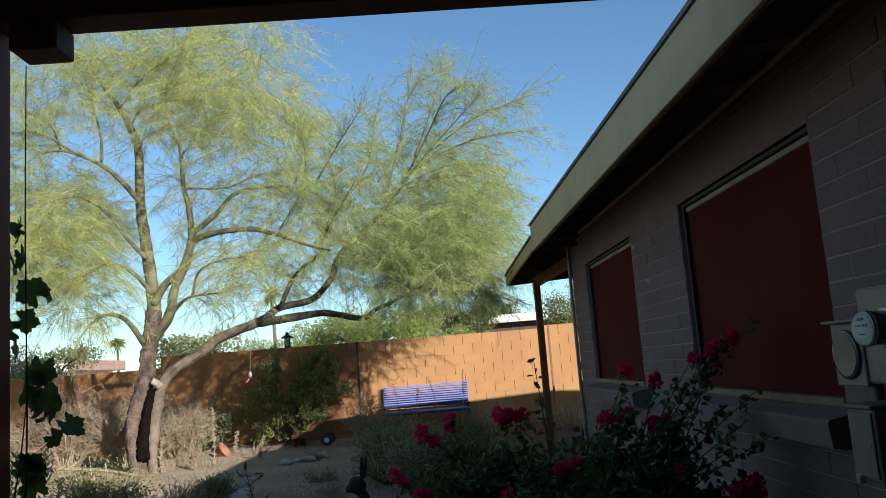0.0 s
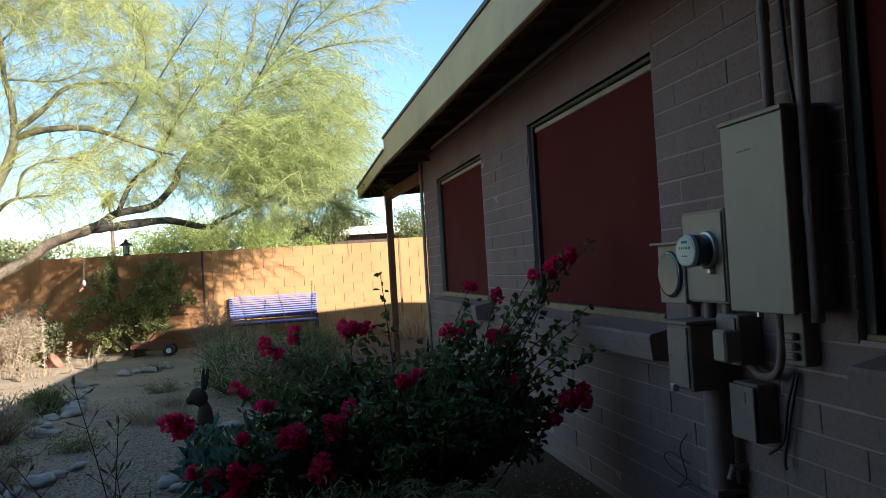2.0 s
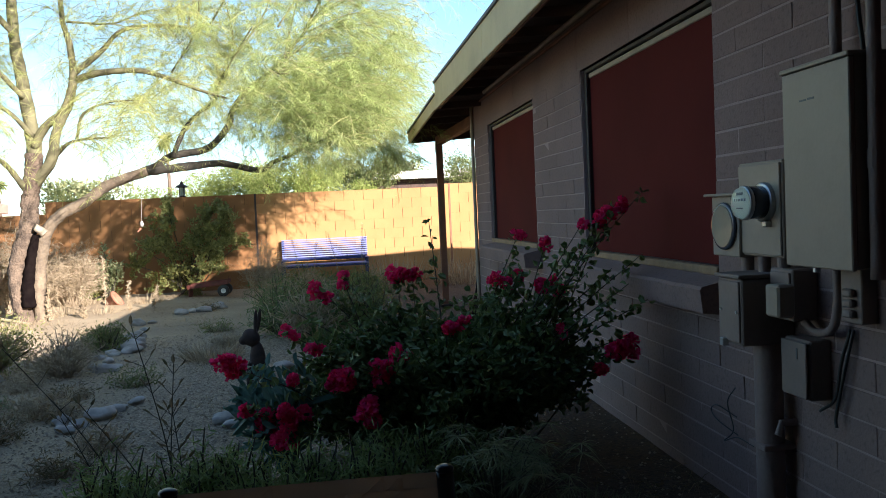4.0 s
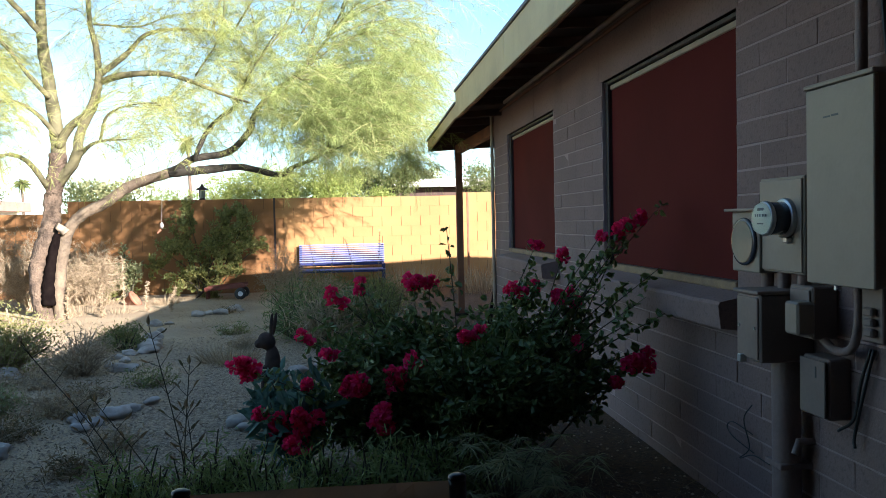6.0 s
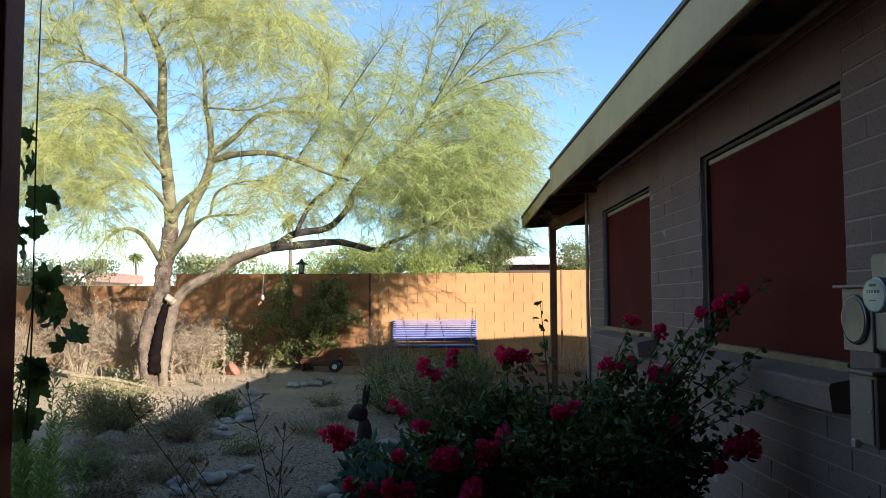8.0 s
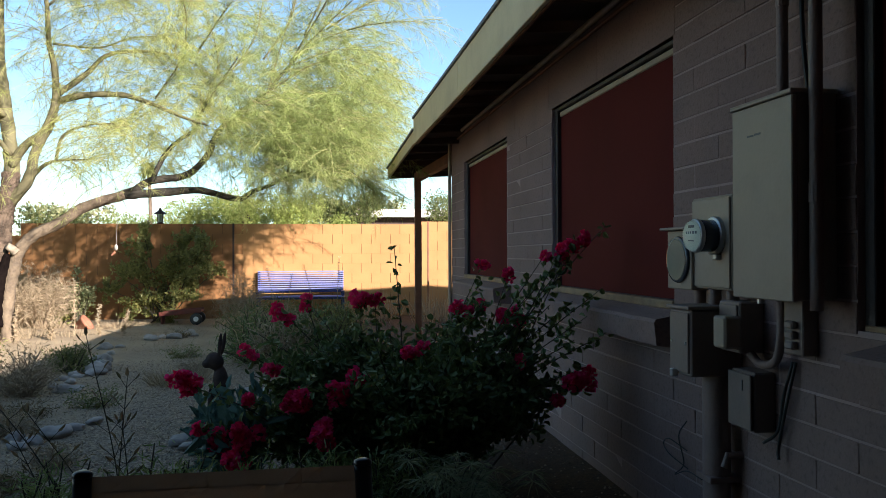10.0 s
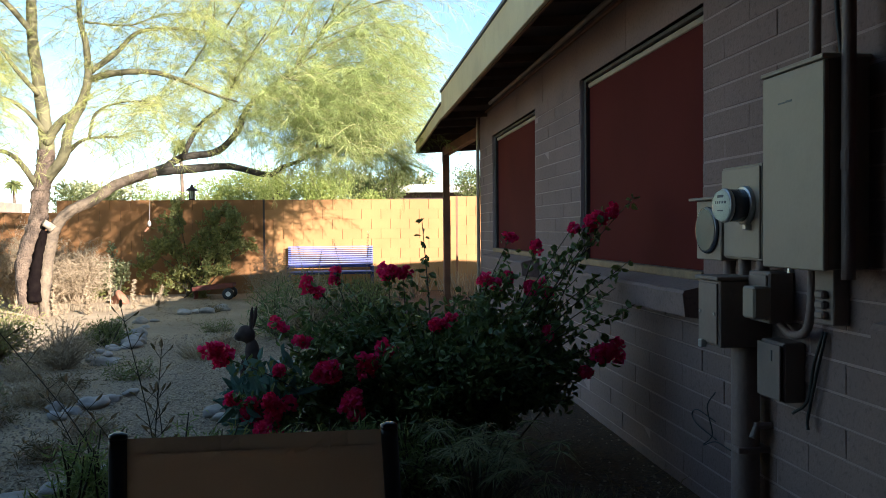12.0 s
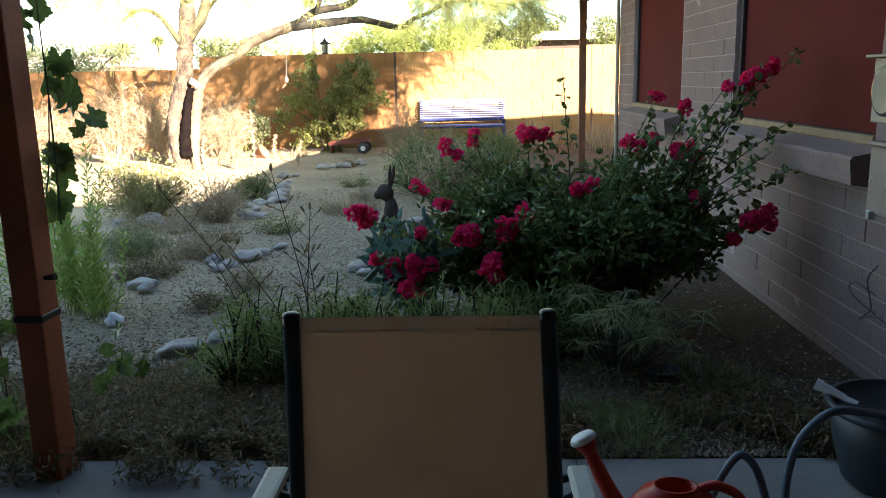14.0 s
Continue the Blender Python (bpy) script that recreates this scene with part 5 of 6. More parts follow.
# thin tall weeds with seed pods
for k, (x, y, z, dx) in enumerate(((-0.55, 3.9, 0.93, -0.18), (-0.62, 4.0, 0.72, 0.05), (-0.75, 3.9, 0.86, -0.55), (-0.6, 3.8, 0.6, -0.35), (-0.9, 4.0, 0.5, -0.2), (-0.5, 3.8, 0.55, -0.05))):
    r2 = random.Random(150 + k)
    ob = thing("tall_weed", "thin tall weed with dark seed pods", "weed", (x, y, 0), "tall weeds by the chair")
    path = smooth_path([(0, 0, 0), (dx * 0.35, 0.02, z * 0.45), (dx, 0.03, z)], 8)
    s, pods = Soup(), Soup()
    s.tube(path, 0.004, 0.002, 5)
    for i in range(3, len(path) - 1, 2):
        for sgn in (-1, 1):
            d = Vector((sgn * r2.uniform(.3, .7), r2.uniform(-.3, .3), r2.uniform(0.3, 0.8))).normalized()
            s.tube([path[i], path[i] + d * 0.06], 0.002, 0.0012, 4)
            pods.leaf(path[i] + d * 0.05, d, side_of(d, r2), 0.05, 0.014, 0.3)
    pods.leaf(path[-1], Vector((0, 0, 1)), Vector((1, 0, 0)), 0.05, 0.018, 0.4)
    s.part("stem", M_STEM, ob)
    pods.part("seed_head", M_WEED, ob)["kind"] = "stuff"


for k, (x, y, z, dx) in enumerate(((0.75, 15.3, 1.25, 0.05), (-0.35, 14.6, 1.05, -0.15), (0.35, 14.4, 1.1, -0.2), (-0.15, 13.8, 0.95, 0.1))):
    ob = thing("seed_stalk", "thin tall dry seed stalk in front of the bench", "weed", (x, y, 0), "seed stalks by the bench")
    path = smooth_path([(0, 0, 0), (dx * 0.35, 0.02, z * 0.5), (dx, 0.03, z)], 12)
    s = Soup()
    s.tube(path, 0.006, 0.003, 5)
    r2 = random.Random(160 + k)
    for i in range(len(path) // 2, len(path)):
        for sgn in (-1, 1):
            d = Vector((sgn, r2.uniform(-.5, .5), 0.5)).normalized()
            s.leaf(path[i], d, side_of(d, r2), 0.03, 0.012, 0.3)
    s.part("stalk", M_DRYWOOD, ob)
# umbrella sedge beside the bush
def build_sedge():
    r2 = random.Random(170)
    ob = thing("umbrella_sedge", "umbrella sedge with drooping grey green star heads", "plant", (0.92, 3.62, 0))
    s, heads = Soup(), Soup()
    for k in range(52):
        a, rr = r2.uniform(0, 6.28), r2.uniform(0.05, 0.30)
        tip = Vector((rr * math.cos(a) * 1.25, rr * math.sin(a) - 0.08, r2.uniform(0.22, 0.47) - 0.3 * rr))
        path = smooth_path([Vector((tip.x * 0.2, tip.y * 0.2, -0.02)), Vector((tip.x * 0.6, tip.y * 0.6, tip.z * 0.75)), tip], 4)
        s.tube(path, 0.003, 0.002, 4)
        for i in range(26):
            b = r2.uniform(0, 6.28)
            d = Vector((math.cos(b), math.sin(b), r2.uniform(-0.3, 0.5))).normalized()
            heads.blade(tip, d, side_of(d, r2), r2.uniform(0.06, 0.14), 0.0042, 0.7)
    for k in range(240):
        a = r2.uniform(0, 6.28)
        d = Vector((math.cos(a) * 0.8, math.sin(a) * 0.8, 1)).normalized()
        heads.blade(Vector((r2.gauss(0, .1), r2.gauss(0, .08), 0)), d, side_of(d, r2), r2.uniform(0.25, 0.45), 0.005, 1.3)
    s.part("stemwork", M_STEM, ob)["kind"] = "stuff"
    heads.part("star_foliage", M_SEDGE, ob)["kind"] = "stuff"


build_sedge()
tuft("grass_tuft", "low grass tuft growing from a sunken pot", "grass", (1.27, 3.44, 0.0), 0.15, 0.17, 420, 0.006, M_SEDGE, 180, 1.1, 0.8)
tuft("grass_tuft", "low grass tuft beside the slab", "grass", (1.44, 3.42, 0.0), 0.13, 0.14, 300, 0.006, M_SEDGE, 181, 1.1, 0.8)
for k in range(22):
    tuft("grass_tuft", "small green grass tuft along the slab", "grass", (rng.uniform(0.5, 1.55), 2.80 + 0.42 * rng.random() ** 1.4, 0.0), 0.10, rng.uniform(0.08, 0.17), 110, 0.0045, M_GRASS if k % 3 else M_SEDGE,
         600 + k, 1.0, 0.8, "grass tufts along the slab")
pot = thing("plant_pot", "small sunken black plastic plant pot", "plant pot", (1.10, 3.45, -0.03))
part("pot_wall", lathe([(0.055, 0.0), (0.07, 0.09), (0.075, 0.09), (0.075, 0.1), (0.066, 0.1), (0.06, 0.06)], 20), M_TUB, pot, "", True)


# creeping weeds between the slab and the gravel: nobody could count them
def build_groundcover():
    r2 = random.Random(190)
    s = Soup()
    for _ in range(140000):
        x = r2.uniform(-4.2, 1.95)
        y = (2.50 if x < -0.1 else 2.70) + abs(r2.gauss(0, 0.62 if x < 0.6 else 0.36))
        if noise.noise((x * 1.7, y * 1.7, 5)) < (-0.42 if x < -0.2 else -0.25) + 0.40 * max(0, x - 0.45):
            continue
        if x > 0.45 and r2.random() < 0.5:
            continue
        if y < 2.74 and (r2.random() < 0.6 or noise.noise((x * 6, y * 6, 2)) < 0.0):
            continue
        z = max(ground_height(x, y), 0.012 if y < 2.73 else -1) + r2.uniform(0.0, 0.10) * max(0.1, 1 - (y - 2.7) / 1.4)
        d = rand_dir(r2, 0.5)
        s.blade(Vector((x, y, z)), d, side_of(d, r2), r2.uniform(0.018, 0.052), r2.uniform(0.005, 0.012), 0.5)
    for _ in range(5000):
        x, y = r2.uniform(-4.0, 1.9), 2.75 + abs(r2.gauss(0, 0.55))
        d = rand_dir(r2, 0.3)
        s.blade(Vector((x, y, ground_height(x, y) + 0.01)), d, side_of(d, r2), r2.uniform(0.12, 0.3), 0.004, 0.6)
    tagged(s.part("groundcover", M_WEED), "creeping green weeds and stalks along the slab", "weeds", kind="stuff")
    g = Soup()
    for _ in range(90000):
        x, y = r2.uniform(-3.4, 1.97), 2.75 + 7.5 * r2.random() ** 1.7
        if x > 0.5 and y > 3.5 and r2.random() < 0.8:
            continue
        z = ground_height(x, y)
        r = 0.003 + 0.013 * r2.random() ** 3
        b = len(g.v)
        for dx, dy, dz in ((1, 0, 0), (-.5, .8, 0), (-.5, -.8, 0), (r2.uniform(-.3, .3), r2.uniform(-.3, .3), 0.8)):
            g.v.append(Vector((x + dx * r, y + dy * r, z - 0.001 + dz * r)))
        g.f += [(b, b + 1, b + 3), (b + 1, b + 2, b + 3), (b + 2, b, b + 3)]
    tagged(g.part("gravel", M_GRAVEL), "fine grey gravel scattered over the dirt", "gravel", kind="stuff")
    w = Soup()
    for _ in range(46000):
        x, y = r2.uniform(-9, 0.9), 4.4 + 12.4 * r2.random() ** 1.3
        if noise.noise((x * 0.8, y * 0.8, 9)) < (-0.06 if x < -1.4 else 0.22):
            continue
        d = rand_dir(r2, 0.5)
        w.blade(Vector((x, y, ground_height(x, y))), d, side_of(d, r2), r2.uniform(0.03, 0.12), 0.005, 0.6)
    tagged(w.part("dry_litter", M_DRY), "dry grass litter on the dirt", "litter", kind="stuff")


build_groundcover()


# ---------------------------------------------------------------- stones
def stone(at, size, seed, label="smooth pale river stone on the dirt", m=M_STONE, turn=0.0, group="stones along the path"):
    bm = bmesh.new()
    bmesh.ops.create_icosphere(bm, subdivisions=3, radius=0.5)
    off = Vector((seed * 3.7, seed * 1.3, 0))
    for v in bm.verts:
        v.co *= 1 + 0.48 * noise.noise(v.co * 2.2 + off) + 0.16 * noise.noise(v.co * 5 + off)
        v.co = Vector((v.co.x * size[0], v.co.y * size[1], v.co.z * size[2] + size[2] * 0.22))
    bm.transform(Matrix.Rotation(turn, 4, "Z"))
    ob = part("stone", bm, m, smooth=True)
    ob.location = (at[0], at[1], ground_height(at[0], at[1]) + (at[2] if len(at) > 2 else 0))
    tagged(ob, label, "stone", group)


stone((-1.85, 4.46), (0.105, 0.085, 0.10), 1, "small white angular stone", M_WHITESTONE)
stone((-1.27, 3.98), (0.27, 0.15, 0.10), 2, turn=0.45)
stone((-1.06, 4.09), (0.27, 0.16, 0.11), 3, turn=0.4)
stone((-0.93, 4.36), (0.17, 0.14, 0.12), 4)
rng = random.Random(200)
for k, (x, y) in enumerate(((-1.45, 6.33), (-1.52, 6.15), (-1.36, 6.55), (-1.64, 5.74), (-1.95, 5.18), (-2.02, 5.3), (-3.29, 7.81), (-2.73, 6.53), (-2.05, 12.3), (-1.95, 12.58), (-1.79, 12.7), (-1.70, 13.45), (-1.62, 13.2), (-2.44, 11.3), (-2.25, 10.8), (-2.28, 11.4), (-2.04, 9.35), (-2.2, 9.05),
                            (-2.2, 10.2), (-2.25, 8.79), (-2.08, 9.43), (-2.1, 8.57), (-2.15, 8.95), (-2.0, 9.1), (-2.3, 10.0), (-2.1, 9.8), (-2.2, 8.3), (-0.51, 5.58), (-0.40, 5.7),
                            (-0.2, 5.8), (-0.6, 5.75), (-1.75, 6.0), (-1.6, 5.9), (-2.0, 8.1), (-0.3, 7.6), (-0.1, 7.8), (-3.0, 7.9))):
    w = rng.uniform(0.13, 0.29)
    stone((x, y), (w, w * rng.uniform(0.6, 0.85), w * rng.uniform(0.4, 0.6)), 10 + k, turn=rng.uniform(0, 3))


# ---------------------------------------------------------------- bench, wagon, lantern, garden rabbit
def build_bench():
    b = thing("bench", "blue painted slatted garden bench with its back to the wall", "bench", (0.06, 16.63, 0.0))
    for k in range(9):
        z = 0.585 + k * 0.044
        part("slat", slab(-0.88, 0.88, 0.16 + (z - 0.5) * 0.2, 0.185 + (z - 0.5) * 0.2, z, z + 0.025, 0.004), M_BENCH, b)
    for k in range(6):
        part("seat_slat", slab(-0.88, 0.88, -0.32 + k * 0.075, -0.262 + k * 0.075, 0.44, 0.462, 0.004), M_BENCH, b)
    for sx in (-0.85, 0.85):
        part("leg", slab(sx - 0.025, sx + 0.025, -0.3, -0.25, 0.0, 0.538, 0.006), M_BENCHDARK, b)
        part("leg", slab(sx - 0.025, sx + 0.025, 0.275, 0.32, 0.0, 0.955, 0.006), M_BENCHDARK, b)
        part("arm", slab(sx - 0.03, sx + 0.03, -0.34, 0.274, 0.54, 0.565, 0.008), M_BENCHDARK, b)
    part("rail", slab(-0.86, 0.86, -0.3, -0.27, 0.40, 0.438, 0.004), M_BENCHDARK, b)
    part("rail", slab(-0.86, 0.86, 0.15, 0.17, 0.52, 0.58, 0.004), M_BENCHDARK, b)


def build_wagon():
    w = thing("wagon", "old rusty red garden cart resting on its low end", "cart", (-2.1, 15.65, 0.0))
    tilt = Matrix.Translation((0, 0, 0.15)) @ Matrix.Rotation(radians(-5), 4, "Y")
    part("bed", slab(-0.40, 0.36, -0.2, 0.2, 0.06, 0.085, 0.006, turn=tilt), M_WAGON, w)
    for sy in (-0.212, 0.2):
        part("side_rail", slab(-0.40, 0.36, sy, sy + 0.012, 0.05, 0.125, 0.003, turn=tilt), M_WAGON, w)
    part("foot", slab(-0.39, -0.36, -0.15, 0.15, -0.02, 0.185, 0.005), M_WAGON, w)
    part("axle", rod((0.26, -0.22, 0.11), (0.26, 0.22, 0.11), 0.012), M_RUST, w)
    for sy in (-0.24, 0.24):
        turn = Matrix.Translation((0.26, sy, 0.11)) @ Matrix.Rotation(radians(90), 4, "X")
        wheel = part("wheel", lathe([(0.05, -0.02), (0.1, -0.028), (0.11, -0.015), (0.11, 0.015), (0.1, 0.028), (0.05, 0.02)], 20, m=turn), M_WIRE, w, "black rubber wheel", True)
        part("hub", lathe([(0.046, -0.026), (0.05, 0.0), (0.046, 0.026)], 16, m=turn), M_WHITESTONE, wheel, "pale hub")
    part("drawbar", rod((-0.40, 0, 0.19), (-0.60, 0.05, 0.03), 0.012), M_RUST, w)


def build_lantern():
    l = thing("lantern", "dark iron pagoda lantern on top of the garden wall", "lantern", (-2.78, 17.1, 1.94))
    part("foot", lathe([(0.07, 0.0), (0.07, 0.02), (0.03, 0.04)], 8), M_RUST, l)
    for a in range(4):
        c, s_ = math.cos(a * math.pi / 2 + .78), math.sin(a * math.pi / 2 + .78)
        part("upright", rod((0.06 * c, 0.06 * s_, 0.02), (0.07 * c, 0.07 * s_, 0.2), 0.008), M_RUST, l)
    part("cage", lathe([(0.05, 0.03), (0.058, 0.19)], 4), M_GREENGLASS, l, "dull glass")
    part("roof", lathe([(0.14, 0.2), (0.10, 0.235), (0.04, 0.27), (0.012, 0.33)], 8), M_RUST, l)


def build_rabbit():
    r2 = Vector((-0.43, 6.5, 0))
    bm = bmesh.new()
    def ball(c, s, tilt=0.0):
        m = Matrix.Translation(c) @ Matrix.Rotation(tilt, 4, "Y") @ Matrix.Diagonal((*s, 1))
        bmesh.ops.create_uvsphere(bm, u_segments=16, v_segments=10, radius=1, matrix=m)
    ball((0.02, 0, 0.28), (0.075, 0.06, 0.16))
    ball((0.04, 0, 0.12), (0.10, 0.08, 0.12))
    ball((-0.03, 0, 0.47), (0.085, 0.065, 0.07), 0.35)
    ball((-0.10, 0, 0.45), (0.045, 0.04, 0.035))
    ball((0.02, -0.03, 0.60), (0.02, 0.012, 0.10), 0.1)
    ball((0.045, 0.03, 0.60), (0.02, 0.012, 0.10), 0.2)
    ball((-0.06, -0.05, 0.14), (0.03, 0.03, 0.14))
    ball((-0.06, 0.05, 0.14), (0.03, 0.03, 0.14))
    ob = part("rabbit_statue", bm, M_RUST, smooth=True)
    fuse = ob.modifiers.new("fuse", "REMESH")
    fuse.mode = "VOXEL"
    fuse.voxel_size = 0.009
    fuse.use_smooth_shade = True
    ob.location = r2
    ob.scale = (0.85, 0.85, 1.0)
    tagged(ob, "dark rusted metal rabbit statue with upright ears", "statue")


build_bench()
build_wagon()
build_lantern()
build_rabbit()
terr = thing("clay_pot", "broken terracotta clay pot lying under the tree", "clay pot", (-3.75, 14.7, 0.0))
part("pot_wall", lathe([(0.09, 0.0), (0.14, 0.18), (0.16, 0.18), (0.16, 0.23), (0.14, 0.23), (0.11, 0.03)], 20, m=Matrix.Rotation(radians(55), 4, "Y") @ Matrix.Translation((0, 0, 0.02))), M_TERRA, terr, "", True)
branch = thing("fallen_branch", "pale dead branches lying under the tree", "branch", (-4.6, 12.0, 0.0))
for a, b in (((-1.0, 0.2, 0.33), (0.2, -0.1, 0.05)), ((-0.6, -0.2, 0.30), (0.6, 0.0, 0.06)), ((-0.9, 0.3, 0.05), (-0.1, -0.1, 0.18))):
    s = Soup()
    s.tube(smooth_path([a, ((a[0] + b[0]) / 2, (a[1] + b[1]) / 2 + 0.05, (a[2] + b[2]) / 2 + 0.03), b], 5), 0.03, 0.018, 7)
    s.part("stick", M_DRY, branch)


ornament = thing("hanging_ornament", "small pale pink ornament on a string below the tree limb", "ornament", (-2.60, 12.6, 1.43))
part("string", rod((0.0, 0, 0.04), (0.05, -0.1, 0.66), 0.0025, 0.0025, 5), M_STONE, ornament)
part("bead", lathe([(0.008, -0.06), (0.024, -0.04), (0.03, -0.01), (0.02, 0.02), (0.008, 0.035)], 12), M_STONE, ornament, "pale bead", True)
part("tail", rod((-0.02, 0, -0.08), (-0.07, 0.01, -0.13), 0.018, 0.01, 8), M_TERRA, ornament, "pink tail")


leaning = thing("leaning_board", "dark weathered board leaning against the house corner", "board", (2.0, 10.25, 0.0))
part("plank", prism([Vector((0.045 * u, 0.02 * v, 0)) + w for w in (Vector((0, 0, 0.0)), Vector((0.14, -0.48, 1.25))) for u, v in ((-1, -1), (1, -1), (1, 1), (-1, 1))]), M_FRAME, leaning)


# ---------------------------------------------------------------- patio furniture
def build_chair():
    c = thing("patio_chair", "brown sling patio chair with a black tube frame, seen from behind", "chair", (0.153, 1.62, 0.012))
    # the back leans slightly towards the house; sitter faces the yard
    def back(z):
        return -0.12 + (0.91 - z) * 0.13

    def half(z):
        """Half the width of the back: it flares below its tapered top."""
        return 0.246 + 0.055 * (0.91 - z)
    bm = bmesh.new()
    n, mth = 14, 14
    grid = []
    for j in range(n + 1):
        z = 0.38 + (0.876 - 0.38) * j / n
        row = []
        for i in range(mth + 1):
            u = i / mth
            x = (2 * u - 1) * (half(z) - 0.012)
            sag = 0.022 * math.sin(math.pi * u)
            dip = 0.006 * math.sin(math.pi * u) * (j / n) ** 6
            row.append(bm.verts.new((x, back(z) + sag, z - dip)))
        grid.append(row)
    for j in range(n):
        for i in range(mth):
            bm.faces.new((grid[j][i], grid[j][i + 1], grid[j + 1][i + 1], grid[j + 1][i]))
    bmesh.ops.solidify(bm, geom=bm.faces[:], thickness=0.004)
    part("backrest", bm, M_SLING, c, "brown woven sling back", True)
    hem = bmesh.new()
    rows = []
    for dz in (0.0, 0.03):
        rows.append([hem.verts.new(((2 * i / mth - 1) * (half(0.873 + dz) - 0.011), back(0.873 + dz) + 0.022 * math.sin(math.pi * i / mth) - 0.002,
                                    0.873 + dz - 0.006 * math.sin(math.pi * i / mth))) for i in range(mth + 1)])
    for i in range(mth):
        hem.faces.new((rows[0][i], rows[0][i + 1], rows[1][i + 1], rows[1][i]))
    bmesh.ops.solidify(hem, geom=hem.faces[:], thickness=0.003)
    part("hem", hem, M_HEM, c, "stitched top hem", True)
    seat = bmesh.new()
    grid = []
    for j in range(9):
        y = 0.02 + 0.46 * j / 8
        grid.append([seat.verts.new((-0.262 + 0.524 * i / 10, y - 0.06, 0.385 + 0.05 * j / 8 - 0.02 * math.sin(math.pi * i / 10))) for i in range(11)])
    for j in range(8):
        for i in range(10):
            seat.faces.new((grid[j][i], grid[j][i + 1], grid[j + 1][i + 1], grid[j + 1][i]))
    bmesh.ops.solidify(seat, geom=seat.faces[:], thickness=0.004)
    part("seat", seat, M_SLING, c, "brown woven sling seat", True)
    for side, out in ((-1, -0.368), (1, 0.346)):
        s = Soup()
        rise = [(side * half(z), back(z), z) for z in (0.905, 0.8, 0.65, 0.5)]
        s.tube(smooth_path(rise + [(side * 0.272, -0.04, 0.385), (side * 0.272, 0.20, 0.40), (side * 0.272, 0.45, 0.44)], 6), 0.0165, 0.0165, 12)
        s.part("side_tube", M_BLACK, c, "black round side tube", True)
        part("end_cap", lathe([(0.0165, 0.0), (0.0175, 0.002), (0.0165, 0.008), (0.008, 0.012)], 12, m=Matrix.Translation((side * half(0.905), back(0.905), 0.903))), M_BLACK, c, "", True)
        part("armrest", slab(out - 0.027, out + 0.027, -0.02, 0.165, 0.425, 0.45, 0.01, segs=2), M_ARM, c, "pale grey flat armrest")
        for y0, y1 in ((0.04, -0.12), (0.17, 0.34)):
            part("leg", rod((out, y0, 0.41), (out, y1, 0.0), 0.0135), M_BLACK, c)
        part("stretcher", rod((side * 0.272, 0.08, 0.39), (out, 0.08, 0.43), 0.011), M_BLACK, c)
        part("stretcher", rod((side * 0.272, 0.17, 0.40), (out, 0.17, 0.42), 0.011), M_BLACK, c)
    part("cross_bar", rod((-0.272, -0.04, 0.37), (0.272, -0.04, 0.37), 0.012), M_BLACK, c)
    return c


build_chair()


def build_can():
    w = thing("watering_can", "red plastic watering can with a white sprinkler rose", "watering can", (0.815, 2.11, 0.0125))
    prof = [(0.085, 0.0), (0.098, 0.01), (0.10, 0.1), (0.092, 0.15), (0.07, 0.185), (0.048, 0.195), (0.045, 0.205), (0.04, 0.205), (0.038, 0.19), (0.03, 0.12)]
    body = lathe(prof, 28)
    body.transform(Matrix.Diagonal((1.38, 1.08, 1.07, 1)))
    part("body", body, M_REDPLASTIC, w, "", True)
    s = Soup()
    s.tube(smooth_path([(-0.09, 0, 0.04), (-0.14, 0.02, 0.12), (-0.19, 0.05, 0.205), (-0.228, 0.07, 0.285)], 6), 0.03, 0.019, 14)
    s.part("spout", M_REDPLASTIC, w, "", True)
    d = Vector((-0.045, 0.02, 0.09)).normalized()
    turn = Matrix.Translation((-0.222, 0.067, 0.272)) @ d.to_track_quat("Z", "Y").to_matrix().to_4x4()
    part("rose_neck", lathe([(0.017, 0.0), (0.022, 0.02), (0.036, 0.05)], 18, m=turn), M_REDPLASTIC, w, "", True)
    part("rose", lathe([(0.037, 0.05), (0.040, 0.053), (0.039, 0.064), (0.03, 0.072)], 18, m=turn), M_WHITEPLASTIC, w, "white sprinkler rose", True)
    s = Soup()
    s.tube(smooth_path([(0.05, 0, 0.20), (0.11, -0.01, 0.222), (0.175, -0.02, 0.19), (0.185, -0.01, 0.11), (0.13, 0, 0.05)], 8), 0.014, 0.014, 10)
    s.part("handle", M_REDPLASTIC, w, "", True)


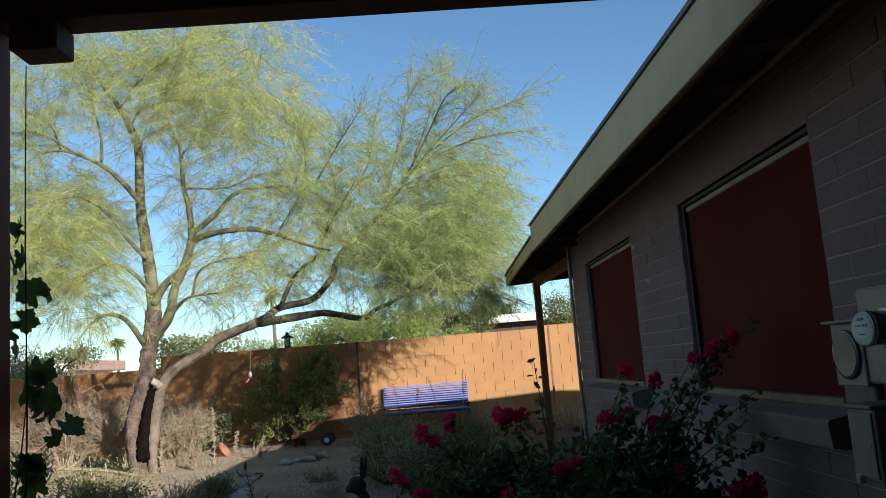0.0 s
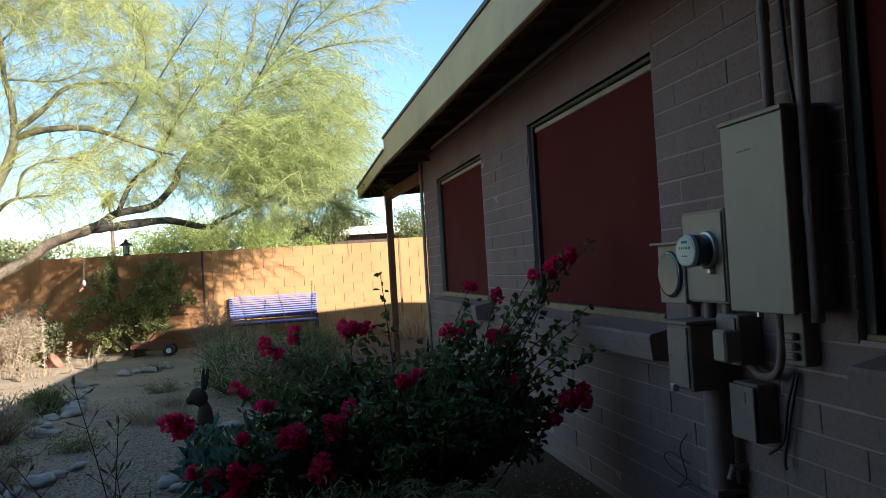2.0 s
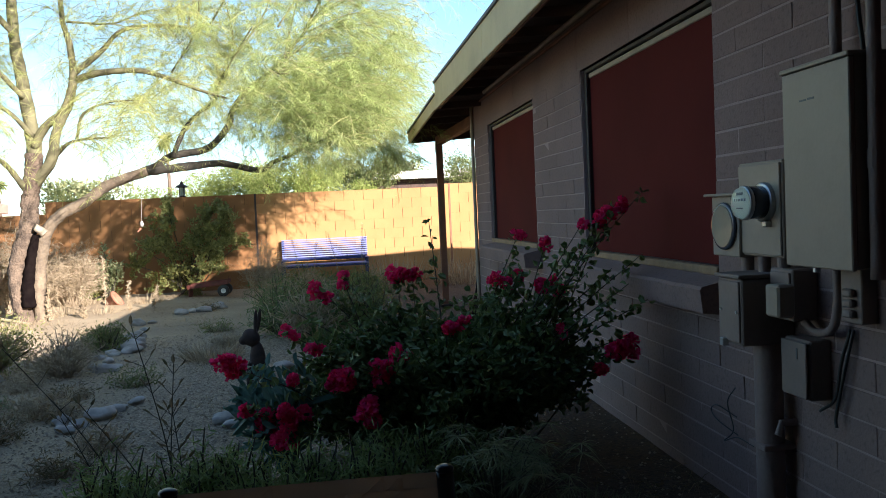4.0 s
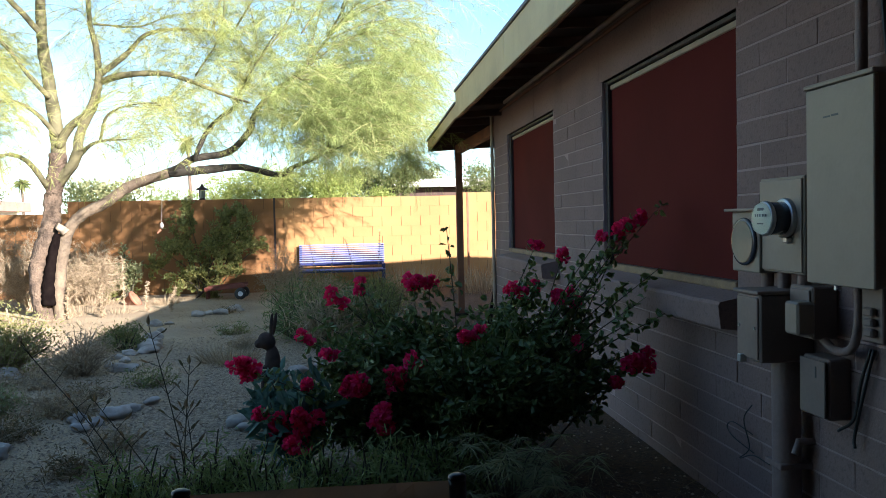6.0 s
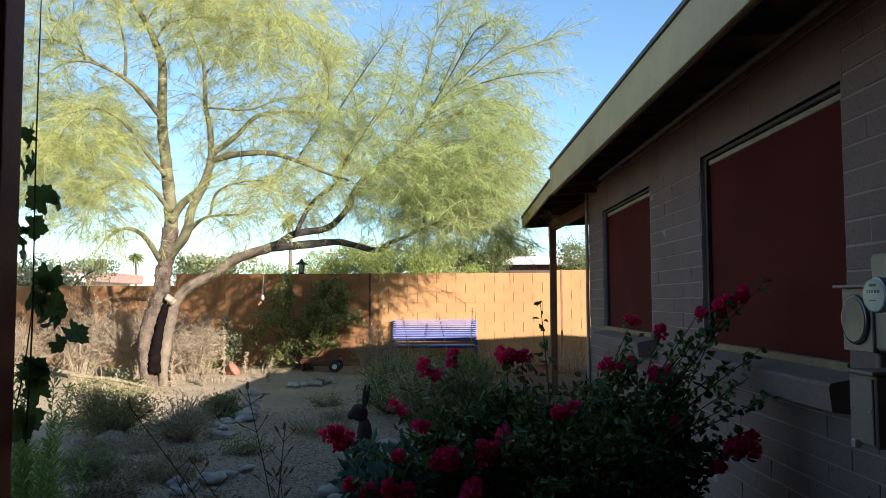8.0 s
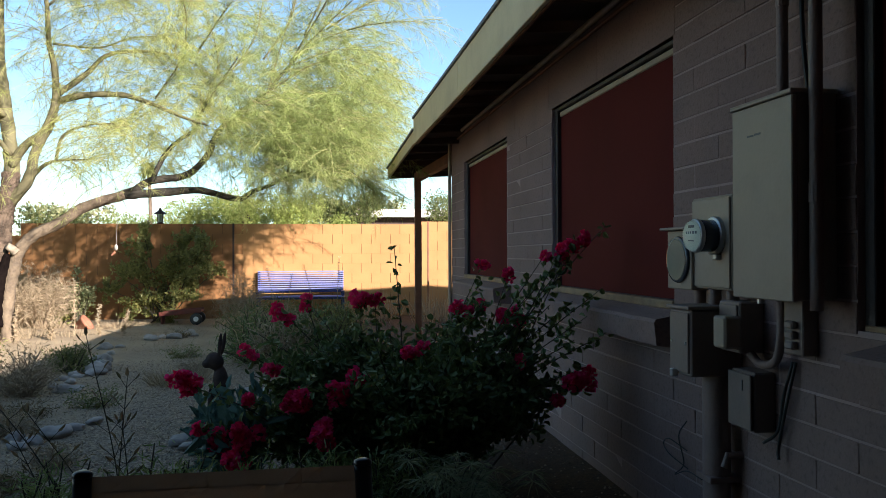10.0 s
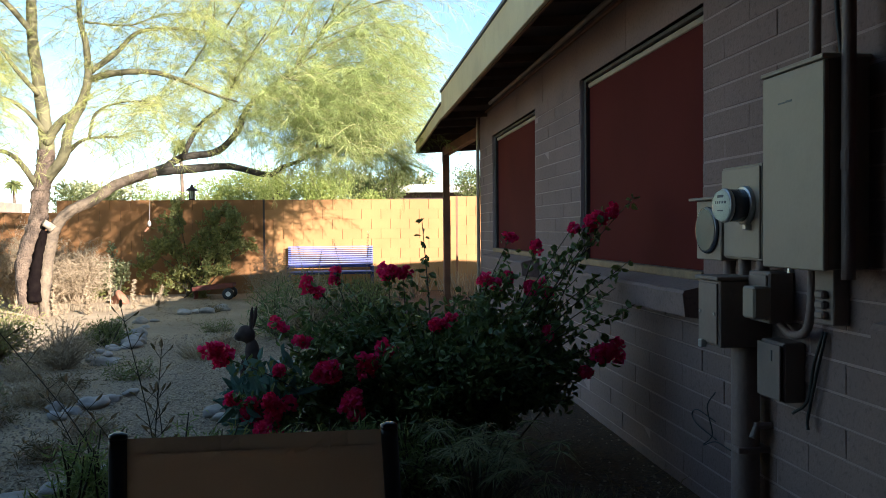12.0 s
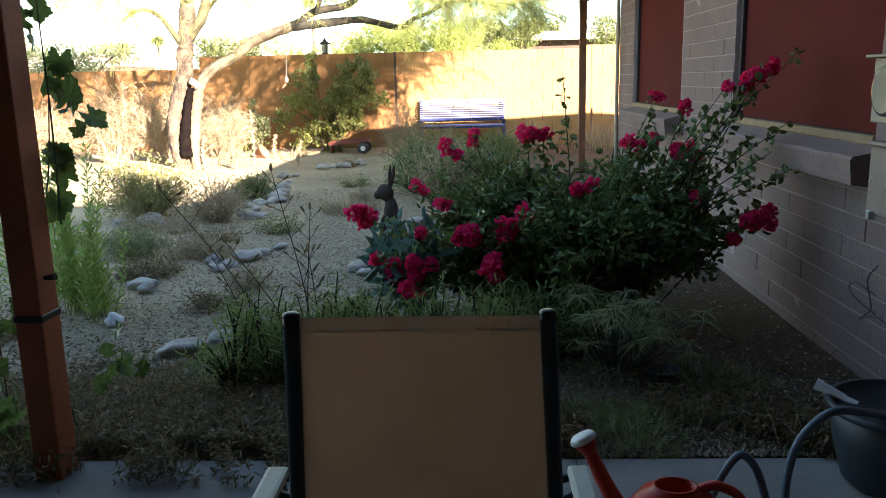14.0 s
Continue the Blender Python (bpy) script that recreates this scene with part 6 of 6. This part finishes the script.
def build_tub():
    t = thing("tub", "large charcoal plastic tub with a hose hung over its rim", "tub", (1.645, 2.52, 0.012))
    part("tub_wall", lathe([(0.14, 0.0), (0.165, 0.02), (0.20, 0.15), (0.213, 0.264), (0.205, 0.268), (0.19, 0.15), (0.15, 0.03), (0.03, 0.025)], 36), M_TUB, t, "", True)
    part("rim", lathe([(0.212, 0.258), (0.226, 0.260), (0.229, 0.272), (0.226, 0.282), (0.208, 0.283), (0.204, 0.268)], 36), M_TUB, t, "rolled plastic rim", True)
    h = thing("garden_hose", "slate blue garden hose looped from the tub to the slab", "hose", (1.45, 2.4, 0.012))
    s = Soup()
    o = Vector((1.45, 2.4, 0.012))
    pts = [(1.55, 2.44, 0.29), (1.40, 2.28, 0.372), (1.29, 2.25, 0.383), (1.21, 2.25, 0.30), (1.18, 2.25, 0.18), (1.165, 2.22, 0.06), (1.14, 2.2, 0.035), (1.118, 2.22, 0.10), (1.088, 2.25, 0.205), (1.039, 2.25, 0.252),
           (0.99, 2.25, 0.19), (0.95, 2.27, 0.07), (0.90, 2.3, 0.03), (0.8, 2.35, 0.027), (0.6, 2.3, 0.027)]
    s.tube([p - o for p in smooth_path(pts, 8)], 0.0125, 0.0125, 12)
    s.part("hose", M_HOSE, h, "", True)
    s = Soup()
    s.tube(smooth_path([Vector((1.55, 2.44, 0.29)) - o, Vector((1.60, 2.46, 0.24)) - o, Vector((1.62, 2.5, 0.12)) - o], 6), 0.0125, 0.0125, 12)
    s.part("hose_tail", M_HOSE, h, "", True)
    n = thing("hose_nozzle", "pale grey hose nozzle resting on the tub rim", "nozzle", (1.47, 2.60, 0.285))
    part("barrel", rod((-0.045, 0.035, 0.03), (0.02, -0.01, 0.0), 0.018, 0.015), M_WHITEPLASTIC, n)
    part("grip", rod((0.018, -0.01, 0.0), (0.05, -0.04, -0.012), 0.013, 0.014), M_WHITEPLASTIC, n)
    part("collar", rod((-0.055, 0.041, 0.034), (-0.04, 0.031, 0.028), 0.021), M_WHITEPLASTIC, n)


build_can()
build_tub()


# ---------------------------------------------------------------- vine on the patio post
def build_vine():
    r2 = random.Random(230)
    v = thing("grape_vine", "grape vine with lobed green leaves climbing the post", "vine", (-1.3, 2.72, 0.0))
    s = Soup()
    for pts in (((0.02, 0.16, 0), (-0.03, 0.1, 0.6), (0.09, 0.04, 1.1), (0.12, 0.05, 1.4)), ((-0.15, 0, 0), (-0.14, -0.02, 0.5), (-0.2, 0.03, 1.1), (-0.15, 0.02, 1.8)),
                ((0.14, -0.02, 0.9), (0.15, -0.02, 1.3), (0.146, -0.02, 1.9), (0.15, -0.02, 2.5))):
        s.tube(smooth_path(pts, 8), 0.0032, 0.002, 6, 0.2, r2)
    s.part("stemwork", M_STEM, v)["kind"] = "stuff"
    outline = []
    for k in range(30):
        a = 2 * math.pi * k / 30
        r = 0.82 + 0.10 * math.cos(5 * a) + 0.06 * math.cos(15 * a) + 0.06 * math.cos(a)
        if abs(a - math.pi) < 0.25:
            r *= 0.45
        outline.append((r * math.cos(a), r * math.sin(a)))
    me = bpy.data.meshes.new("leaf")
    verts = [(0, 0, 0)] + [(x * 0.5, y * 0.5, 0.09 * (x * x + y * y) * (1 if k % 6 < 3 else 0.3)) for k, (x, y) in enumerate(outline)]
    me.from_pydata(verts, [], [(0, k + 1, (k + 1) % 30 + 1) for k in range(30)])
    me.materials.append(M_VINE)
    spots = [(0.11, 0.05, 1.62, .13), (0.08, 0.05, 1.52, .11), (0.16, 0.06, 1.45, .12), (0.10, 0.1, 1.36, .14), (0.17, 0.05, 1.29, .14), (0.20, 0.04, 1.22, .12), (0.12, 0.06, 1.14, .12),
             (0.15, 0.05, 1.06, .14), (0.13, 0.04, .98, .12), (0.12, 0.08, 1.72, .12), (0.09, 0.07, 1.84, .13), (0.07, 0.08, 1.95, .1), (0.26, 0.0, .36, .11), (0.33, 0.03, .35, .1), (0.22, 0.06, .41, .1),
             (0.20, 0.02, .30, .08), (-0.03, -.08, .62, .1), (-.08, -.06, .55, .12), (-.12, -.08, .4, .13), (-.05, -.1, .3, .11), (-.16, -.05, .25, .13), (-.1, -.07, .12, .12), (-.18, -.03, .5, .13),
             (-.2, 0, .72, .12), (-.22, .05, .9, .13), (-.2, .04, 1.1, .13), (0.0, -.09, .16, .09), (-.25, 0, .34, .13), (-.3, .05, .55, .12), (-.22, .1, .15, .14)]
    for x, y, z, size in spots + [(x + r2.uniform(-.06, .04), y + r2.uniform(-.04, .06), z + r2.uniform(-.07, .07), size) for x, y, z, size in spots]:
        lf = new("leaf", me)
        lf.parent = v
        lf.location = (x + r2.uniform(-.015, .015), y + r2.uniform(-.02, .03), z)
        grow = size * r2.uniform(0.7, 1.15)
        lf.scale = (grow, grow * r2.uniform(0.85, 1.0), grow)
        lf.rotation_euler = (radians(r2.uniform(40, 115)), radians(r2.uniform(-180, 180)), radians(r2.uniform(-55, 55)))


build_vine()


# ---------------------------------------------------------------- beyond the wall
def crown_tree(at, height, width, seed, label, m, leaf=0.3, count=2600, trunk=0.4):
    r2 = random.Random(seed)
    t = thing("tree", label, "tree", at, "trees beyond the wall")
    s = Soup()
    s.tube(smooth_path([(0, 0, -0.1), (0.1, 0, height * trunk * 0.6), (0, 0.1, height * 0.75)], 5), 0.09 + height * 0.015, 0.04, 8)
    lumps = [Vector((r2.uniform(-.5, .5) * width, r2.uniform(-.4, .4) * width, height * r2.uniform(trunk, 0.88))) for _ in range(12)]
    for l in lumps:
        s.tube(smooth_path([(0, 0.03, height * trunk * 0.7), (l.x * 0.5, l.y * 0.5, l.z * 0.8), tuple(l)], 4), 0.04, 0.015, 5)
    s.part("trunk", M_BARK, t)
    f = Soup()
    for _ in range(count):
        l = r2.choice(lumps)
        d = rand_dir(r2)
        p = l + Vector((d.x * width * .24, d.y * width * .24, d.z * height * .16)) * r2.uniform(0.4, 1.0)
        e = rand_dir(r2)
        f.leaf(p, e, side_of(e, r2), leaf * r2.uniform(.5, 1.2), leaf * 0.45, 0.3)
    f.part("crown", m, t)


crown_tree((-1.3, 20.5, 0), 3.1, 2.2, 301, "bright yellow green hedge tree behind the wall", M_BRIGHT, 0.075, 13000, 0.35)
crown_tree((0.1, 20.2, 0), 2.95, 2.0, 302, "bright yellow green hedge tree behind the wall", M_BRIGHT, 0.075, 12000, 0.35)
crown_tree((1.0, 22.0, 0), 3.2, 1.8, 306, "olive tree behind the wall", M_SHRUB, 0.08, 9000, 0.35)
crown_tree((-3.8, 21.0, 0), 2.9, 2.4, 303, "pale green tree behind the wall", M_BRIGHT, 0.075, 11000, 0.35)
crown_tree((-5.6, 20.0, 0), 2.6, 1.6, 304, "low green tree behind the wall", M_SHRUB, 0.075, 6500, 0.35)
crown_tree((-10.5, 22.0, 0), 2.7, 2.6, 305, "low pale tree behind the wall", M_SEDGE, 0.085, 6500, 0.35)
crown_tree((4.3, 23.5, 0), 3.35, 2.0, 307, "olive bush behind the wall", M_SHRUB, 0.08, 6000, 0.3)
crown_tree((5.2, 24.0, 0), 3.8, 1.8, 308, "reddish brown bare bush behind the wall", M_DRY, 0.08, 5000, 0.3)
crown_tree((3.2, 46.0, 0), 5.2, 4.0, 309, "far grey green tree", M_SEDGE, 0.3, 2600, 0.3)
crown_tree((-13.0, 47.0, 0), 4.4, 5.0, 310, "far grey green tree", M_SEDGE, 0.3, 2600, 0.3)
crown_tree((-25.0, 50.0, 0), 4.2, 6.0, 311, "far grey green tree", M_SEDGE, 0.35, 2600, 0.3)


def neighbour(name, at, w, d, h, roof_h, label, wall, roofm):
    n = thing(name, label, "house", at)
    part("wall", slab(-w / 2, w / 2, -d / 2, d / 2, -0.1, h), wall, n)
    part("roof", slab(-w / 2 - 0.5, w / 2 + 0.5, -d / 2 - 0.5, d / 2 + 0.5, h, h + roof_h, 0.03), roofm, n, "pale flat roof slab")
    part("fascia", slab(-w / 2 - 0.53, w / 2 + 0.53, -d / 2 - 0.53, -d / 2 - 0.505, h - 0.02, h + roof_h * 0.7, 0.01), M_WHITEWALL, n)
    for k in (-0.25, 0.2):
        win = part("window", slab(w * k - 0.5, w * k + 0.5, -d / 2 - 0.03, -d / 2 + 0.02, 0.9, min(2.0, h - 0.2)), M_FRAME, n)
    return n


nb = neighbour("house", (4.9, 33.0, 0), 6.0, 5.0, 2.72, 0.28, "low neighbouring house with a pale flat roof and a dark carport", M_WHITEWALL, M_WHITEWALL)
# the carport's shade, drawn as a flat dark sheet across the front
part("carport_shade", slab(-2.95, 2.95, -2.58, -2.52, 0.0, 2.7), M_SOFFIT, nb, "dark sheet standing in for the shade under the carport")
neighbour("house", (-21.0, 40.0, 0), 9.0, 6.0, 2.3, 0.5, "low far house with a pinkish roof", M_WHITEWALL, M_TILEROOF)


def palm(at, h, seed):
    r2 = random.Random(seed)
    p = thing("palm_tree", "distant fan palm with a slim trunk", "palm", at, "distant palms")
    s = Soup()
    s.tube([(0, 0, -0.1), (0.05, 0, h * .5), (0, 0, h)], 0.10, 0.06, 7)
    s.part("trunk", M_BARK, p)
    f = Soup()
    for _ in range(90):
        d = rand_dir(r2, 0.25)
        f.blade(Vector((0, 0, h)), d, side_of(d, r2), r2.uniform(.35, .65), 0.09, 0.6)
    f.part("crown", M_SHRUB, p)


palm((-19.4, 46, 0), 3.6, 330)
palm((-17.0, 45, 0), 3.9, 331)
palm((-6.26, 34, 0), 4.85, 332)

# gate post and pipe at the end of the fence
stake = thing("fence_post", "slim dark iron post in front of the garden wall", "post", (2.72, 16.8, 0))
part("shaft", slab(-0.02, 0.02, -0.02, 0.02, -0.03, 2.0, 0.003), M_BEAM, stake)

# ---------------------------------------------------------------- single blocks of the walls
def block_mesh(name, lx, ly, lz, bevel, m, seed=0):
    bm = slab(-lx / 2, lx / 2, -ly / 2, ly / 2, -lz / 2, lz / 2, bevel)
    for v in bm.verts:
        v.co += 0.0035 * noise.noise_vector(v.co * 11 + Vector((seed * 5.1, 0, 0)))
    me = bpy.data.meshes.new(name)
    bm.to_mesh(me)
    bm.free()
    me.materials.append(m)
    return me


def lay_house_blocks():
    gap, bed_joint = 0.004, 0.008
    full = [block_mesh("block", 0.034, BLOCK - gap, COURSE - bed_joint, 0.0025, M_BLOCK, k) for k in range(4)]
    cut = {}
    rest, rng = bmesh.new(), random.Random(400)
    made = 0
    z = 2.36 - 23 * COURSE
    rows = []
    while z < WALL_TOP - 0.02:
        rows.append(z)
        z += COURSE
    for r, z in enumerate(rows):
        z1 = min(z + COURSE, WALL_TOP)
        zc = (z + z1) / 2
        spans = [(-1.0, 9.72)]
        if z1 > W_LO + 0.01 and z < W_HI - 0.01:
            e = [-1.0] + [v for w in sorted(WINDOWS) for v in w] + [9.72]
            spans = list(zip(e[::2], e[1::2]))
        if z >= W_HI - 0.01:
            spans = [(-1.0, 3.55)]
        off = 3.363 - 40 * BLOCK + (BLOCK / 2 if r % 2 else 0)
        for a, b in spans:
            k = math.floor((a - off) / BLOCK)
            y = off + k * BLOCK
            while y < b:
                y0, y1 = max(y, a), min(y + BLOCK, b)
                y += BLOCK
                if y1 - y0 < 0.05:
                    continue
                w = round(y1 - y0, 3)
                proud = rng.uniform(-0.002, 0.003)
                if 1.9 < (y0 + y1) / 2 < 7.0 and zc > 0.05 and made < 300:
                    if abs(w - BLOCK) < 0.004 and abs(z1 - z - COURSE) < 0.004:
                        me = rng.choice(full)
                    else:
                        key = (w, round(z1 - z, 3))
                        me = cut.setdefault(key, None) or block_mesh("block", 0.034, w - gap, z1 - z - bed_joint, 0.0025, M_BLOCK, 9)
                        cut[key] = me
                    ob = new("block", me)
                    ob.parent = house
                    ob.location = (WALL_X + 0.016 - proud, (y0 + y1) / 2, zc)
                    made += 1
                else:
                    slab(WALL_X - proud, WALL_X + 0.03, y0 + gap / 2, y1 - gap / 2, z + bed_joint / 2, z1 - bed_joint / 2, bm=rest)
    # smooth bond beam above the windows
    y = 3.55
    for y1 in (3.62, 4.6, 5.6, 6.6, 7.6, 8.6, 9.72):
        if y1 - y > 0.1:
            ob = part("lintel_block", slab(WALL_X - 0.001, WALL_X + 0.03, y + 0.003, y1 - 0.003, W_HI, WALL_TOP, 0.003), M_BLOCK, house)
            y = y1
    ob = part("wall_blocks", rest, M_BLOCK, house)
    ob["kind"] = "stuff"


def lay_fence_blocks():
    gap, bed_joint = 0.010, 0.001
    full = [block_mesh("block", FW - gap, 0.03, FH - bed_joint, 0.001, M_FENCE, k) for k in range(3)]
    # the darker red set, laid left of x = -1.4
    old = [block_mesh("block", FW - gap, 0.03, FH - bed_joint, 0.001, M_FENCE_DARK, k) for k in range(3)]
    rest, rest_dark, rng = bmesh.new(), bmesh.new(), random.Random(410)
    for owner, x0, x1, top in ((fence_low, -16.0, -5.42, 1.70), (fence_main, -5.42, 2.56, 1.94), (fence_high, 2.56, 9.0, 2.0)):
        r, z = 0, top
        while z > 0.0:
            z0 = max(z - FH, -0.06)
            x = 0.1 - 60 * FW - (FW / 2 if r % 2 else 0)
            x += FW * max(0, math.floor((x0 - x) / FW))
            while x < x1:
                a, b = max(x, x0), min(x + FW, x1)
                x += FW
                if b - a < 0.04:
                    continue
                proud = rng.uniform(-0.0015, 0.0015)
                if owner is fence_main and b - a > FW - 0.004 and z - z0 > FH - 0.004:
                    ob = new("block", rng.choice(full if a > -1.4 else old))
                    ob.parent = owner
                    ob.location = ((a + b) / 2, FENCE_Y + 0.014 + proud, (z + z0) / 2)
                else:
                    slab(a + gap / 2, b - gap / 2, FENCE_Y - 0.001 + proud, FENCE_Y + 0.03, z0 + bed_joint / 2, z - bed_joint / 2, bm=rest if a > -1.4 else rest_dark)
            z -= FH
            r += 1
    for bm, m in ((rest, M_FENCE), (rest_dark, M_FENCE_DARK)):
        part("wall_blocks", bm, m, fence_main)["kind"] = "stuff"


lay_house_blocks()
lay_fence_blocks()
